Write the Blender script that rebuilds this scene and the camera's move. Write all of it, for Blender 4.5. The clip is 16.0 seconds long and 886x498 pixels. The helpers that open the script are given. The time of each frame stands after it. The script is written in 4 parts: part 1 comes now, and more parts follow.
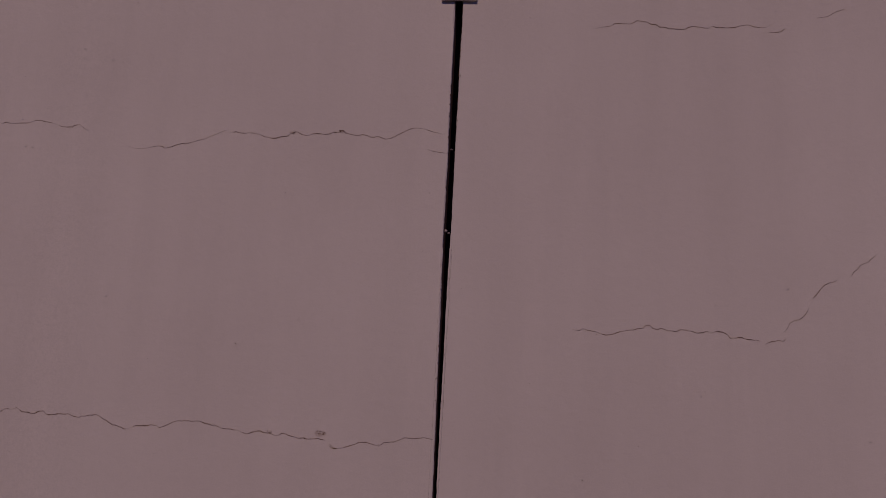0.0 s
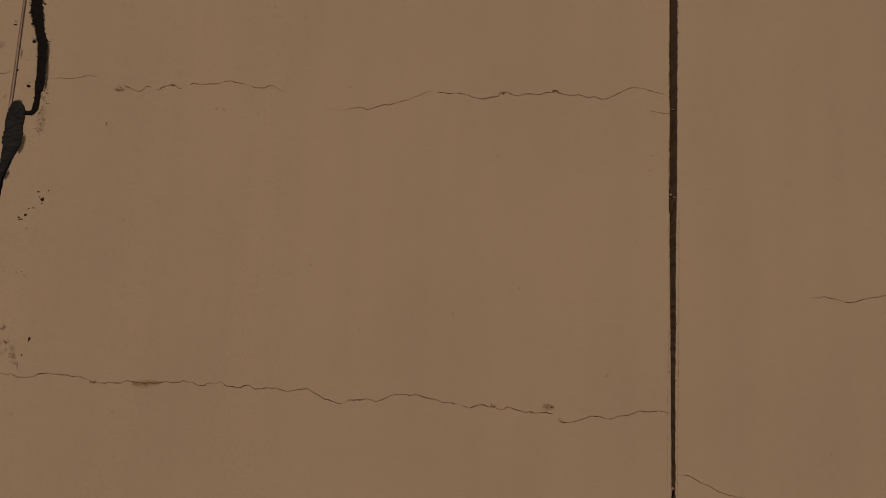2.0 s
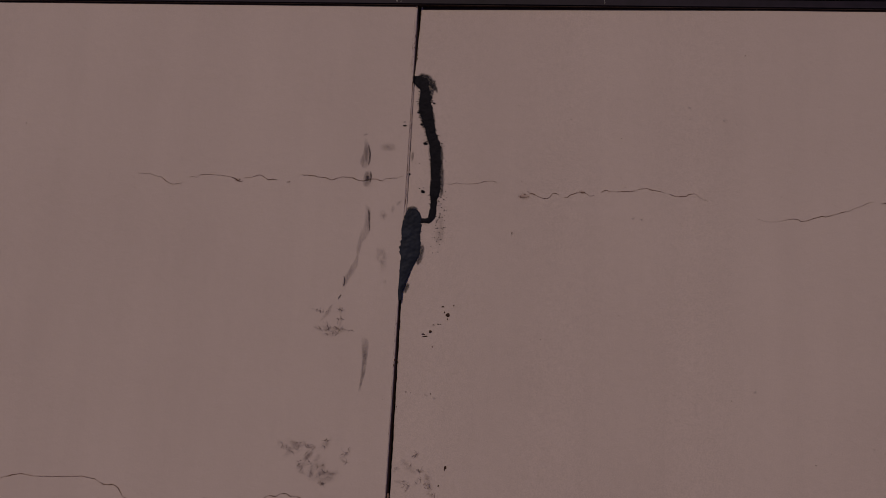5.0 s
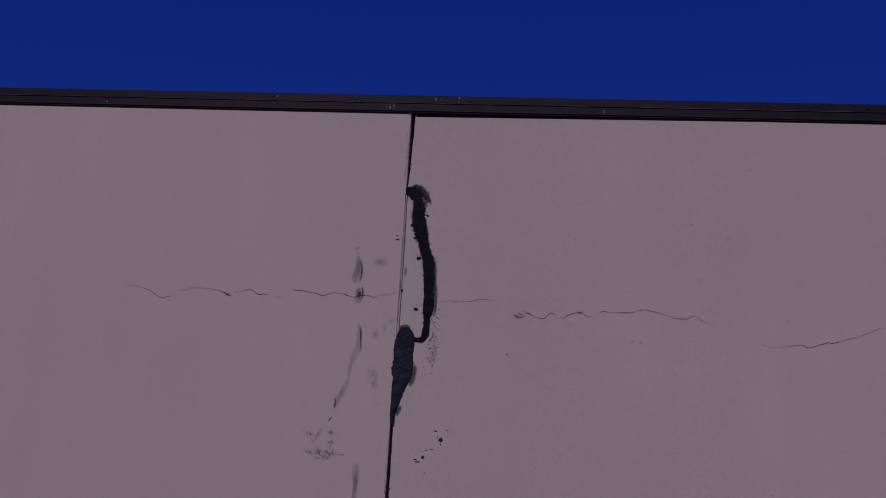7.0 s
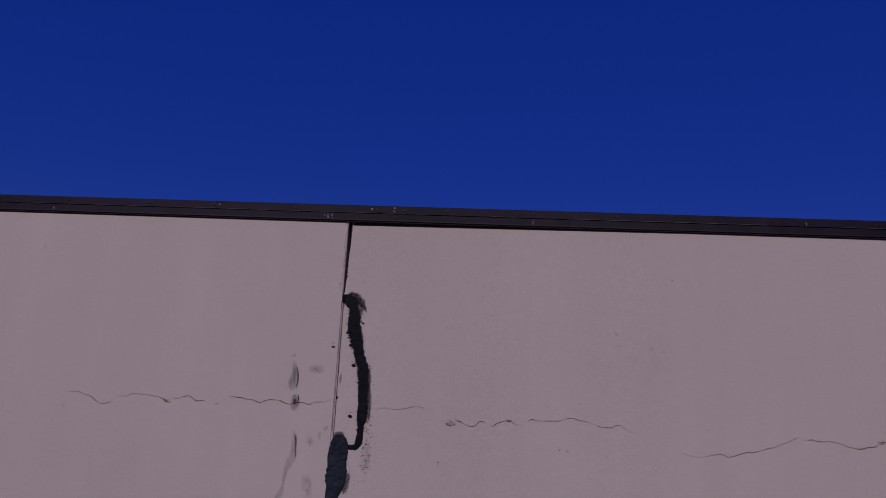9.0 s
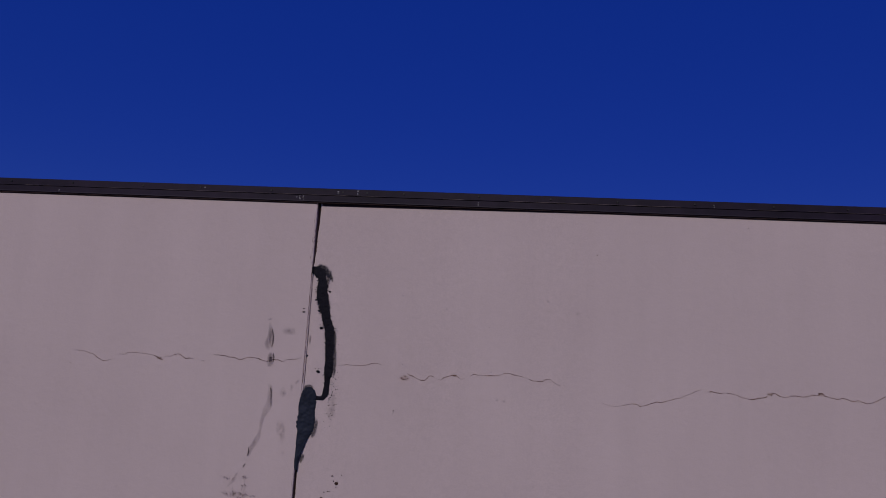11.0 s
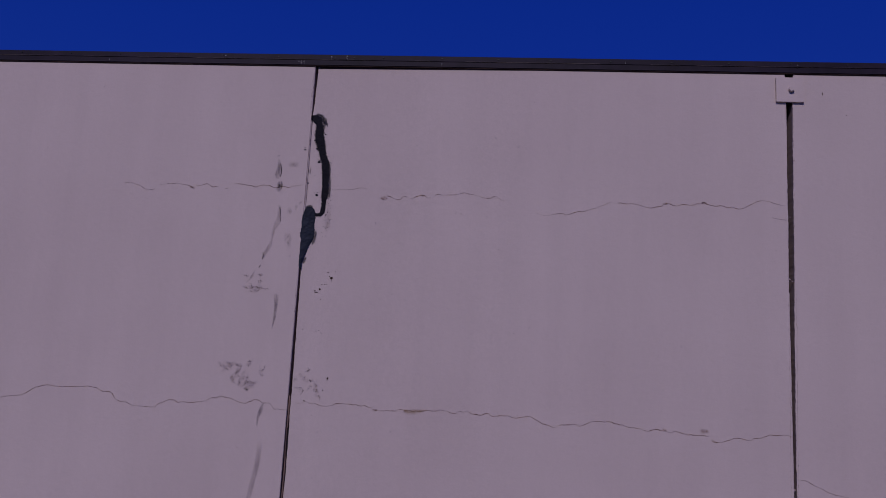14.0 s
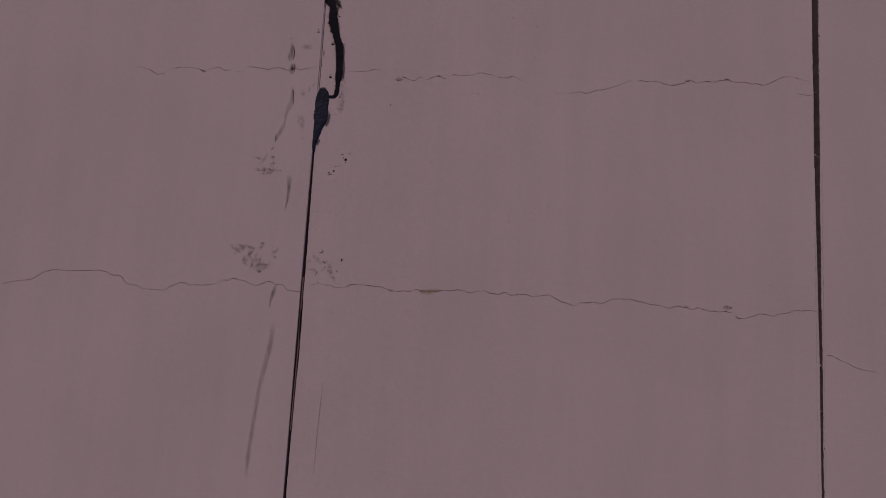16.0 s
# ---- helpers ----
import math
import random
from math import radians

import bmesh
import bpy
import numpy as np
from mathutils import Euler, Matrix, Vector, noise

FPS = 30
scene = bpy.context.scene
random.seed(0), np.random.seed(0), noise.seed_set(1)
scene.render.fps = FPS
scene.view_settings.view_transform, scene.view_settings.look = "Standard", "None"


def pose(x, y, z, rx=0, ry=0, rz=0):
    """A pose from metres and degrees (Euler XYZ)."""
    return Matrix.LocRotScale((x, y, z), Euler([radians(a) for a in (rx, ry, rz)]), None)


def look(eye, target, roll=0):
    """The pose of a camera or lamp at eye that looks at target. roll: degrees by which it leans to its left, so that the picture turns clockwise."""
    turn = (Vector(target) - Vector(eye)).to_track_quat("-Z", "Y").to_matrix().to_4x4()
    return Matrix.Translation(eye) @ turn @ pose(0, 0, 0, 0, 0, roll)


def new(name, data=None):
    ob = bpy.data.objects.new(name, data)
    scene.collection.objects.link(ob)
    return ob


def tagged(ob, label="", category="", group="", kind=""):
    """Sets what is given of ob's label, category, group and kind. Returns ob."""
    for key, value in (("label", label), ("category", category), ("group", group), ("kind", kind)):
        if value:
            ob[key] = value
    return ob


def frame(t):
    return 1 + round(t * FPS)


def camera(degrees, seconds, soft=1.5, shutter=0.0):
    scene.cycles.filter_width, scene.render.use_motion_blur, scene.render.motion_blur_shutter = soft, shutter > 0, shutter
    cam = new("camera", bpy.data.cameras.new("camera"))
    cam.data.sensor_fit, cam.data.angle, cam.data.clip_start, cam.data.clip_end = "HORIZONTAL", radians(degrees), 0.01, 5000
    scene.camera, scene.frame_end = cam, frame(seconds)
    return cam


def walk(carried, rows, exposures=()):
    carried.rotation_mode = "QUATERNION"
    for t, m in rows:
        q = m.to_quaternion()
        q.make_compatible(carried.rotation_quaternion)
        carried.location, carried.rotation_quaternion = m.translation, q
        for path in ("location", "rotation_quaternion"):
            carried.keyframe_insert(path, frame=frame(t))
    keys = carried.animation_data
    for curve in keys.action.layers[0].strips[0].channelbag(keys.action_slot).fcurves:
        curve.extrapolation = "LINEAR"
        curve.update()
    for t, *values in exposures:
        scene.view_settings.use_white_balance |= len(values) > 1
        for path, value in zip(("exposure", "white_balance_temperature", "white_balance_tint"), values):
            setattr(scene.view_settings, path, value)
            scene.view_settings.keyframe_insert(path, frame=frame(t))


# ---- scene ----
cam = camera(59.6, 16.0, soft=0.9)
PATH = [
    (0, (2.608, -2.722, 4.44), (2.452, -0.756, 4.77), 3.0),
    (0.5, (2.569, -2.639, 4.416), (2.412, -0.672, 4.739), 3.0),
    (1, (2.476, -2.605, 4.376), (2.318, -0.636, 4.688), 2.9),
    (1.5, (2.273, -2.603, 4.381), (2.093, -0.633, 4.673), 2.8),
    (2, (1.811, -2.627, 4.33), (1.671, -0.657, 4.642), 2.8),
    (2.5, (1.291, -2.59, 4.321), (1.132, -0.625, 4.657), 2.8),
    (3, (1.055, -2.546, 4.339), (0.88, -0.582, 4.672), 3.1),
    (3.5, (0.832, -2.499, 4.392), (0.651, -0.537, 4.734), 3.1),
    (4, (0.58, -2.508, 4.459), (0.388, -0.55, 4.82), 3.2),
    (4.2, (0.463, -2.529, 4.485), (0.276, -0.572, 4.853), 3.3),
    (6.3, (0.364, -2.635, 4.975), (0.138, -0.668, 5.256), 3.5),
    (6.5, (0.411, -2.631, 5.021), (0.171, -0.665, 5.297), 3.6),
    (7, (0.435, -2.597, 5.073), (0.209, -0.638, 5.403), 3.5),
    (7.5, (0.515, -2.575, 5.167), (0.247, -0.625, 5.522), 3.6),
    (8, (0.48, -2.6, 5.245), (0.277, -0.646, 5.621), 3.3),
    (8.5, (0.553, -2.631, 5.341), (0.334, -0.68, 5.723), 3.4),
    (9, (0.627, -2.704, 5.316), (0.425, -0.76, 5.74), 3.3),
    (9.2, (0.702, -2.69, 5.308), (0.473, -0.751, 5.74), 3.6),
    (11.3, (0.909, -3.194, 5.224), (0.712, -1.235, 5.58), 3.4),
    (11.5, (0.987, -3.268, 5.171), (0.769, -1.314, 5.536), 3.4),
    (12, (1.033, -3.479, 5.139), (0.84, -1.514, 5.457), 3.3),
    (12.5, (1.085, -3.684, 4.972), (0.897, -1.722, 5.314), 3.3),
    (13, (1.157, -3.768, 4.797), (0.95, -1.809, 5.137), 3.3),
    (13.5, (1.115, -3.804, 4.628), (0.92, -1.839, 4.949), 3.3),
    (14, (1.109, -3.807, 4.444), (0.91, -1.841, 4.754), 3.2),
    (14.5, (1.104, -3.739, 4.237), (0.896, -1.777, 4.565), 3.3),
    (15, (1.066, -3.658, 4.084), (0.862, -1.695, 4.408), 3.3),
    (15.5, (1.042, -3.615, 3.957), (0.836, -1.65, 4.266), 3.3),
    (16, (1.052, -3.647, 3.89), (0.849, -1.68, 4.19), 3.3),
]
walk(cam, [(t, look(eye, target, roll)) for t, eye, target, roll in PATH],
     exposures=[(0, -1.41, 7740, 26), (0.5, -1.41, 10040, 14), (1, -1.42, 12430, 8), (1.5, -1.43, 15940, 8), (2, -1.44, 24400, 6), (2.5, -1.43, 16900, 10), (3, -1.42, 12280, 17),
                (3.5, -1.42, 10780, 16), (4, -1.41, 10160, 16), (6.5, -1.40, 6630, 22), (7.5, -1.38, 6380, 26), (8.5, -1.26, 6420, 22), (9, -1.03, 6520, 16), (11.5, -0.94, 6420, 16),
                (12.5, -0.94, 6160, 21), (13.5, -1.0, 6000, 23), (14.5, -1.2, 5960, 28), (15, -1.36, 6090, 27), (15.5, -1.38, 6560, 26), (16, -1.5, 7290, 28)])

# ---- world, sun ----
SUN_AZ, SUN_EL = radians(12), radians(37)
sun_way = Vector((-math.sin(SUN_AZ) * math.cos(SUN_EL), -math.cos(SUN_AZ) * math.cos(SUN_EL), math.sin(SUN_EL)))
world = bpy.data.worlds.new("sky")
scene.world = world
world.use_nodes = True
wn, wl = world.node_tree.nodes, world.node_tree.links
sky = wn.new("ShaderNodeTexSky")
sky.sky_type, sky.sun_disc = "NISHITA", False
sky.sun_elevation, sky.sun_rotation = SUN_EL, math.atan2(sun_way.x, sun_way.y)
sky.altitude, sky.air_density, sky.dust_density, sky.ozone_density = 1500, 1.0, 0.1, 6.0
deep = wn.new("ShaderNodeHueSaturation")
deep.inputs["Saturation"].default_value, deep.inputs["Hue"].default_value = 1.26, 0.538
wl.new(sky.outputs[0], deep.inputs["Color"])
even = wn.new("ShaderNodeMix")
even.data_type, even.inputs[0].default_value = "RGBA", 0.65
even.inputs[7].default_value = (0.07, 0.49, 4.3, 1)
wl.new(deep.outputs[0], even.inputs[6])
wl.new(even.outputs[2], wn["Background"].inputs["Color"])
wn["Background"].inputs["Strength"].default_value = 0.105
sun = new("sun", bpy.data.lights.new("sun", "SUN"))
sun.data.energy, sun.data.angle, sun.data.color = 3.0, radians(0.53), (1.0, 0.94, 0.86)
sun.matrix_world = look((0, -20, 30), tuple(Vector((0, -20, 30)) - sun_way))


# ---- materials ----
def material(name, rough=0.8, metal=0.0):
    m = bpy.data.materials.new(name)
    m.use_nodes = True
    b = m.node_tree.nodes["Principled BSDF"]
    b.inputs["Roughness"].default_value, b.inputs["Metallic"].default_value = rough, metal
    return m, m.node_tree.nodes, m.node_tree.links, b


def coords(n, kind="Object"):
    return n.new("ShaderNodeTexCoord").outputs[kind]


def noise_tex(n, l, vec, scale, detail=4.0, rough=0.55, stretch=None):
    if stretch:
        mp = n.new("ShaderNodeMapping")
        mp.inputs["Scale"].default_value = stretch
        l.new(vec, mp.inputs["Vector"])
        vec = mp.outputs[0]
    t = n.new("ShaderNodeTexNoise")
    t.inputs["Scale"].default_value, t.inputs["Detail"].default_value, t.inputs["Roughness"].default_value = scale, detail, rough
    l.new(vec, t.inputs["Vector"])
    return t.outputs["Fac"]


def ramp(n, l, fac, stops):
    r = n.new("ShaderNodeValToRGB")
    e = r.color_ramp.elements
    e[0].position, e[0].color = stops[0][0], (*stops[0][1], 1)
    e[1].position, e[1].color = stops[-1][0], (*stops[-1][1], 1)
    for p, c in stops[1:-1]:
        e.new(p).color = (*c, 1)
    l.new(fac, r.inputs[0])
    return r.outputs[0]


def mix(n, l, fac, a, b, how="MIX"):
    x = n.new("ShaderNodeMix")
    x.data_type, x.blend_type = "RGBA", how
    for sock, v in ((x.inputs[0], fac), (x.inputs[6], a), (x.inputs[7], b)):
        if isinstance(v, bpy.types.NodeSocket):
            l.new(v, sock)
        else:
            sock.default_value = v if isinstance(v, float) else (*v, 1)
    return x.outputs[2]


def calc(n, l, op, a, b=0.0, clamp=False):
    x = n.new("ShaderNodeMath")
    x.operation, x.use_clamp = op, clamp
    for sock, v in ((x.inputs[0], a), (x.inputs[1], b)):
        if isinstance(v, bpy.types.NodeSocket):
            l.new(v, sock)
        else:
            sock.default_value = v
    return x.outputs[0]


def bump(n, l, b, height, strength, distance):
    x = n.new("ShaderNodeBump")
    x.inputs["Strength"].default_value, x.inputs["Distance"].default_value = strength, distance
    l.new(height, x.inputs["Height"])
    l.new(x.outputs[0], b.inputs["Normal"])


def gray(v):
    return (v, v, v)


def wall_paint():
    m, n, l, b = material("weathered wall paint", 0.85)
    v = coords(n)
    big = ramp(n, l, noise_tex(n, l, v, 1.1, 3), [(0.3, (0.60, 0.49, 0.46)), (0.7, (0.65, 0.535, 0.502))])
    streak = noise_tex(n, l, v, 6.0, 5, 0.6, (1.0, 1.0, 0.07))
    c = mix(n, l, 1.0, big, ramp(n, l, streak, [(0.3, gray(0.955)), (0.62, gray(1.0))]), "MULTIPLY")
    fine = noise_tex(n, l, v, 300.0, 4, 0.7)
    c = mix(n, l, 1.0, c, ramp(n, l, fine, [(0.3, gray(0.84)), (0.66, gray(1.07))]), "MULTIPLY")
    mid = noise_tex(n, l, v, 38.0, 4, 0.6)
    c = mix(n, l, 1.0, c, ramp(n, l, mid, [(0.3, gray(0.972)), (0.65, gray(1.012))]), "MULTIPLY")
    vor = n.new("ShaderNodeTexVoronoi")
    vor.inputs["Scale"].default_value = 13.0
    l.new(v, vor.inputs["Vector"])
    size = calc(n, l, "MULTIPLY", noise_tex(n, l, v, 9.0, 1), 0.042)
    spot = calc(n, l, "LESS_THAN", vor.outputs["Distance"], calc(n, l, "SUBTRACT", size, 0.0215), True)
    dirt = calc(n, l, "MULTIPLY", spot, 0.3)
    c = mix(n, l, dirt, c, (0.07, 0.055, 0.05))
    l.new(c, b.inputs["Base Color"])
    h = calc(n, l, "ADD", calc(n, l, "MULTIPLY", fine, 0.35), mid)
    h = calc(n, l, "SUBTRACT", h, spot)
    bump(n, l, b, h, 0.42, 0.003)
    b.inputs["Specular IOR Level"].default_value = 0.25
    return m


def grainy(name, dark, light, scale, rough=0.85, bumps=0.3, dist=0.004, metal=0.0, spec=0.3):
    m, n, l, b = material(name, rough, metal)
    v = coords(n)
    f = noise_tex(n, l, v, scale, 5, 0.6)
    g = noise_tex(n, l, v, scale * 0.09, 3, 0.55)
    f2 = calc(n, l, "MULTIPLY", calc(n, l, "ADD", f, g), 0.5)
    l.new(ramp(n, l, f2, [(0.33, dark), (0.67, light)]), b.inputs["Base Color"])
    bump(n, l, b, f, bumps, dist)
    b.inputs["Specular IOR Level"].default_value = spec
    return m


def film(name, colour, strength, scale, stretch, power=2.0, lo=0.4, hi=0.62, taper=7.0):
    """A thin dirty film on the paint: densest along its middle, broken by grain."""
    m, n, l, b = material(name, 0.8)
    v = coords(n)
    uv = n.new("ShaderNodeSeparateXYZ")
    l.new(coords(n, "UV"), uv.inputs[0])
    side = calc(n, l, "ABSOLUTE", calc(n, l, "SUBTRACT", calc(n, l, "MULTIPLY", uv.outputs[0], 2.0), 1.0))
    ends = calc(n, l, "ABSOLUTE", calc(n, l, "SUBTRACT", calc(n, l, "MULTIPLY", uv.outputs[1], 2.0), 1.0))
    a = calc(n, l, "SUBTRACT", 1.0, calc(n, l, "POWER", side, power), True)
    e = calc(n, l, "SUBTRACT", 1.0, calc(n, l, "POWER", ends, taper), True)
    grain = ramp(n, l, noise_tex(n, l, v, scale, 5, 0.65, stretch), [(lo, gray(0)), (hi, gray(1))])
    speck = ramp(n, l, noise_tex(n, l, v, 150.0, 4, 0.7), [(0.3, gray(0.6)), (0.6, gray(1))])
    a = calc(n, l, "MULTIPLY", calc(n, l, "MULTIPLY", a, e), calc(n, l, "MULTIPLY", grain, speck))
    a = calc(n, l, "MULTIPLY", a, strength, True)
    l.new(a, b.inputs["Alpha"])
    b.inputs["Base Color"].default_value = (*colour, 1)
    b.inputs["Specular IOR Level"].default_value = 0.15
    return m


def brushed(name, colour, strength):
    """Tar dragged thin by a brush: dark streaks along the stroke that break up towards its rim."""
    m, n, l, b = material(name, 0.75)
    uv = n.new("ShaderNodeSeparateXYZ")
    l.new(coords(n, "UV"), uv.inputs[0])
    side = calc(n, l, "ABSOLUTE", calc(n, l, "SUBTRACT", calc(n, l, "MULTIPLY", uv.outputs[0], 2.0), 1.0))
    ends = calc(n, l, "ABSOLUTE", calc(n, l, "SUBTRACT", calc(n, l, "MULTIPLY", uv.outputs[1], 2.0), 1.0))
    rim = calc(n, l, "ADD", calc(n, l, "POWER", side, 2.2), calc(n, l, "POWER", ends, 5.0))
    streak = noise_tex(n, l, coords(n, "UV"), 9.0, 4, 0.6, (1.6, 0.3, 1.0))
    dab = noise_tex(n, l, coords(n), 130.0, 4, 0.65)
    body = calc(n, l, "ADD", calc(n, l, "MULTIPLY", streak, 0.8), dab)
    body = calc(n, l, "SUBTRACT", body, rim)
    a = calc(n, l, "MULTIPLY", ramp(n, l, body, [(0.4, gray(0)), (0.95, gray(1))]), strength, True)
    l.new(a, b.inputs["Alpha"])
    b.inputs["Base Color"].default_value = (*colour, 1)
    b.inputs["Specular IOR Level"].default_value = 0.15
    return m


PAINT = wall_paint()
RAW = grainy("raw concrete joint face", (0.25, 0.185, 0.18), (0.37, 0.28, 0.275), 60, 0.9, 0.08, 0.002)
# Dark brown plate sides; also the painted shade under the coping.
EDGE_SHADE = grainy("dark brown edge and coping shade", (0.03, 0.018, 0.015), (0.08, 0.045, 0.04), 120)
WORN_HIGHLIGHT = grainy("worn lip highlight", (0.09, 0.065, 0.065), (0.2, 0.15, 0.15), 140, 0.6)
DULL = grainy("weathered joint sealant", (0.13, 0.08, 0.065), (0.30, 0.2, 0.165), 60)
CRACK = grainy("open crack dirt", (0.05, 0.02, 0.011), (0.16, 0.075, 0.042), 160)
DARKSEAL = grainy("perished dark sealant", (0.01, 0.008, 0.007), (0.025, 0.02, 0.018), 70, 0.75)
TAR = grainy("black roofing mastic", (0.006, 0.0057, 0.0085), (0.015, 0.0138, 0.02), 90, 0.7, 0.5, 0.003, 0.0, 0.1)
PUTTY = grainy("blue-grey mastic filler", (0.011, 0.0137, 0.0215), (0.026, 0.0318, 0.05), 30, 0.65, 0.3, 0.003, 0.0, 0.15)
BRONZE = grainy("dark bronze coated metal", (0.0095, 0.0063, 0.0125), (0.028, 0.018, 0.034), 14, 0.6, 0.06, 0.002, 0.0, 0.18)
SCREW = grainy("blackened screw", (0.01, 0.01, 0.01), (0.03, 0.03, 0.03), 200, 0.5)
SCUFF = grainy("bare scuffed metal", (0.1, 0.095, 0.1), (0.34, 0.32, 0.33), 150, 0.6)
RUST = film("rust weep", (0.32, 0.2, 0.07), 0.62, 60, (1, 1, 1), 1.1, 0.2, 0.6)
OCHRE = film("ochre weep", (0.42, 0.26, 0.09), 0.45, 60, (1, 1, 1), 1.1, 0.2, 0.6, taper=2.0)
WEEP = film("crack weathering", (0.28, 0.13, 0.07), 0.44, 60, (1, 1, 1), 0.9, 0.3, 0.62)
FINGER = film("finger smear", (0.17, 0.135, 0.145), 0.6, 60, (1.0, 1.0, 0.4), 2.4, 0.22, 0.62, taper=4.0)
RIDGE = film("dark ridge of a smear", (0.075, 0.055, 0.062), 0.8, 90, (1.0, 1.0, 0.4), 2.5, 0.2, 0.52)
STREAK = film("long thin smear", (0.22, 0.17, 0.18), 0.4, 30, (1.0, 1.0, 0.3), 2.2, 0.2, 0.6)
MARK = film("faint scuff", (0.24, 0.165, 0.15), 0.34, 120, (1.0, 1.0, 1.0), 1.2, 0.3, 0.62, taper=2.0)
PALM = film("hand scuff", (0.22, 0.15, 0.147), 0.46, 45, (1.0, 1.0, 1.3), 1.2, 0.36, 0.66, taper=2.0)
WISP = film("thin scuff line", (0.17, 0.115, 0.11), 0.6, 120, (1, 1, 1), 1.6, 0.2, 0.6)
BROWN = grainy("dried brown tar", (0.03, 0.014, 0.01), (0.07, 0.035, 0.026), 150, 0.6, 0.3, 0.002, 0.0, 0.15)
HAZE = film("faint tar haze", (0.17, 0.13, 0.125), 0.42, 40, (1.0, 1.0, 0.7), 1.6, 0.38, 0.66, taper=2.0)
BRUSHED = brushed("thin brushed tar", (0.03, 0.028, 0.034), 0.92)
THINNED = brushed("thinned grey tar", (0.07, 0.062, 0.068), 0.8)
ASPHALT = grainy("worn asphalt", (0.05, 0.048, 0.046), (0.11, 0.105, 0.1), 30, 0.9, 0.5, 0.01)
ROOFING = grainy("grey roof membrane", (0.18, 0.18, 0.17), (0.3, 0.29, 0.28), 8, 0.9)


# ---- mesh helpers ----
def from_bmesh(name, bm, mat, parent=None, smooth=False):
    me = bpy.data.meshes.new(name)
    bmesh.ops.recalc_face_normals(bm, faces=bm.faces)
    bm.to_mesh(me)
    bm.free()
    for x in mat if isinstance(mat, (list, tuple)) else (mat,):
        me.materials.append(x)
    if smooth:
        me.polygons.foreach_set("use_smooth", [True] * len(me.polygons))
    ob = new(name, me)
    if parent:
        ob.parent = parent
    return ob


def part(name, bm, mat, parent, label="", smooth=False):
    ob = from_bmesh(name, bm, mat, parent, smooth)
    return tagged(ob, label)


def box(bm, x0, x1, y0, y1, z0, z1, bevel=0.0):
    made = bmesh.ops.create_cube(bm, size=1.0, matrix=Matrix.LocRotScale(((x0 + x1) / 2, (y0 + y1) / 2, (z0 + z1) / 2), None, (x1 - x0, y1 - y0, z1 - z0)))
    if bevel:
        edges = list({e for v in made["verts"] for e in v.link_edges})
        bmesh.ops.bevel(bm, geom=edges, offset=bevel, segments=2, affect="EDGES")
    return bm


def lerp_table(table, t):
    if t <= table[0][0]:
        return table[0][1]
    for (a, u), (b, v) in zip(table, table[1:]):
        if t <= b:
            return u + (v - u) * (t - a) / (b - a)
    return table[-1][1]


def rough_line(t, seed, size=1.0):
    return size * (noise.noise((t * 3.1, seed, 0)) * 0.5 + noise.noise((t * 17, seed, 4)) * 0.3 + noise.noise((t * 70, seed, 9)) * 0.3)


def wall_y(x):
    """Depth of the painted face: the middle panel sits back a little beside its older joint."""
    return 0.009 * (1 - x / 1.2) if 0 < x < 1.2 else 0.0


# ---- ground and building ----
TOP, THICK, PITCH = 6.0, 0.15, 2.4
WEST, EAST, DEPTH = -7.2, 9.6, 11.0
bm = bmesh.new()
bmesh.ops.create_grid(bm, x_segments=40, y_segments=40, size=2500)
tagged(from_bmesh("ground", bm, ASPHALT), "flat worn grey asphalt yard round the building", "ground", kind="structure")

wall = tagged(new("wall_front"), "precast concrete panel wall painted pale pinkish beige", "wall", kind="structure")

# Faces of each vertical joint: (height, x) down the left and the right lip.
JOINT_OLD = ([(0, -0.001), (3.44, -0.001), (3.7, 0.001), (3.93, 0.0032), (4.1, -0.0002), (4.65, -0.0045), (4.92, -0.0065), (5.0, -0.005), (5.27, -0.004), (5.72, -0.0075), (5.76, -0.0095), (6.0, -0.006)],
             [(0, 0.006), (3.44, 0.0062), (3.7, 0.0075), (3.93, 0.01), (4.1, 0.0088), (4.65, 0.0037), (4.92, 0.002), (5.0, 0.001), (5.27, 0.0003), (5.72, -0.0036), (5.76, 0.0008), (6.0, 0.006)])
JOINT_OPEN = ([(0, 2.4), (4.0, 2.4), (4.25, 2.398), (4.5, 2.396), (4.77, 2.3925), (5.0, 2.392), (5.27, 2.391), (5.95, 2.39), (6.0, 2.385)],
              [(0, 2.411), (3.7, 2.411), (4.0, 2.413), (4.5, 2.4135), (4.8, 2.414), (5.0, 2.4165), (5.3, 2.417), (5.95, 2.4185), (6.0, 2.426)])


def joint(x):
    if abs(x) < 0.1:
        return JOINT_OLD
    if abs(x - 2.4) < 0.1:
        return JOINT_OPEN
    return [(0, x - 0.007), (6, x - 0.007)], [(0, x + 0.007), (6, x + 0.007)]


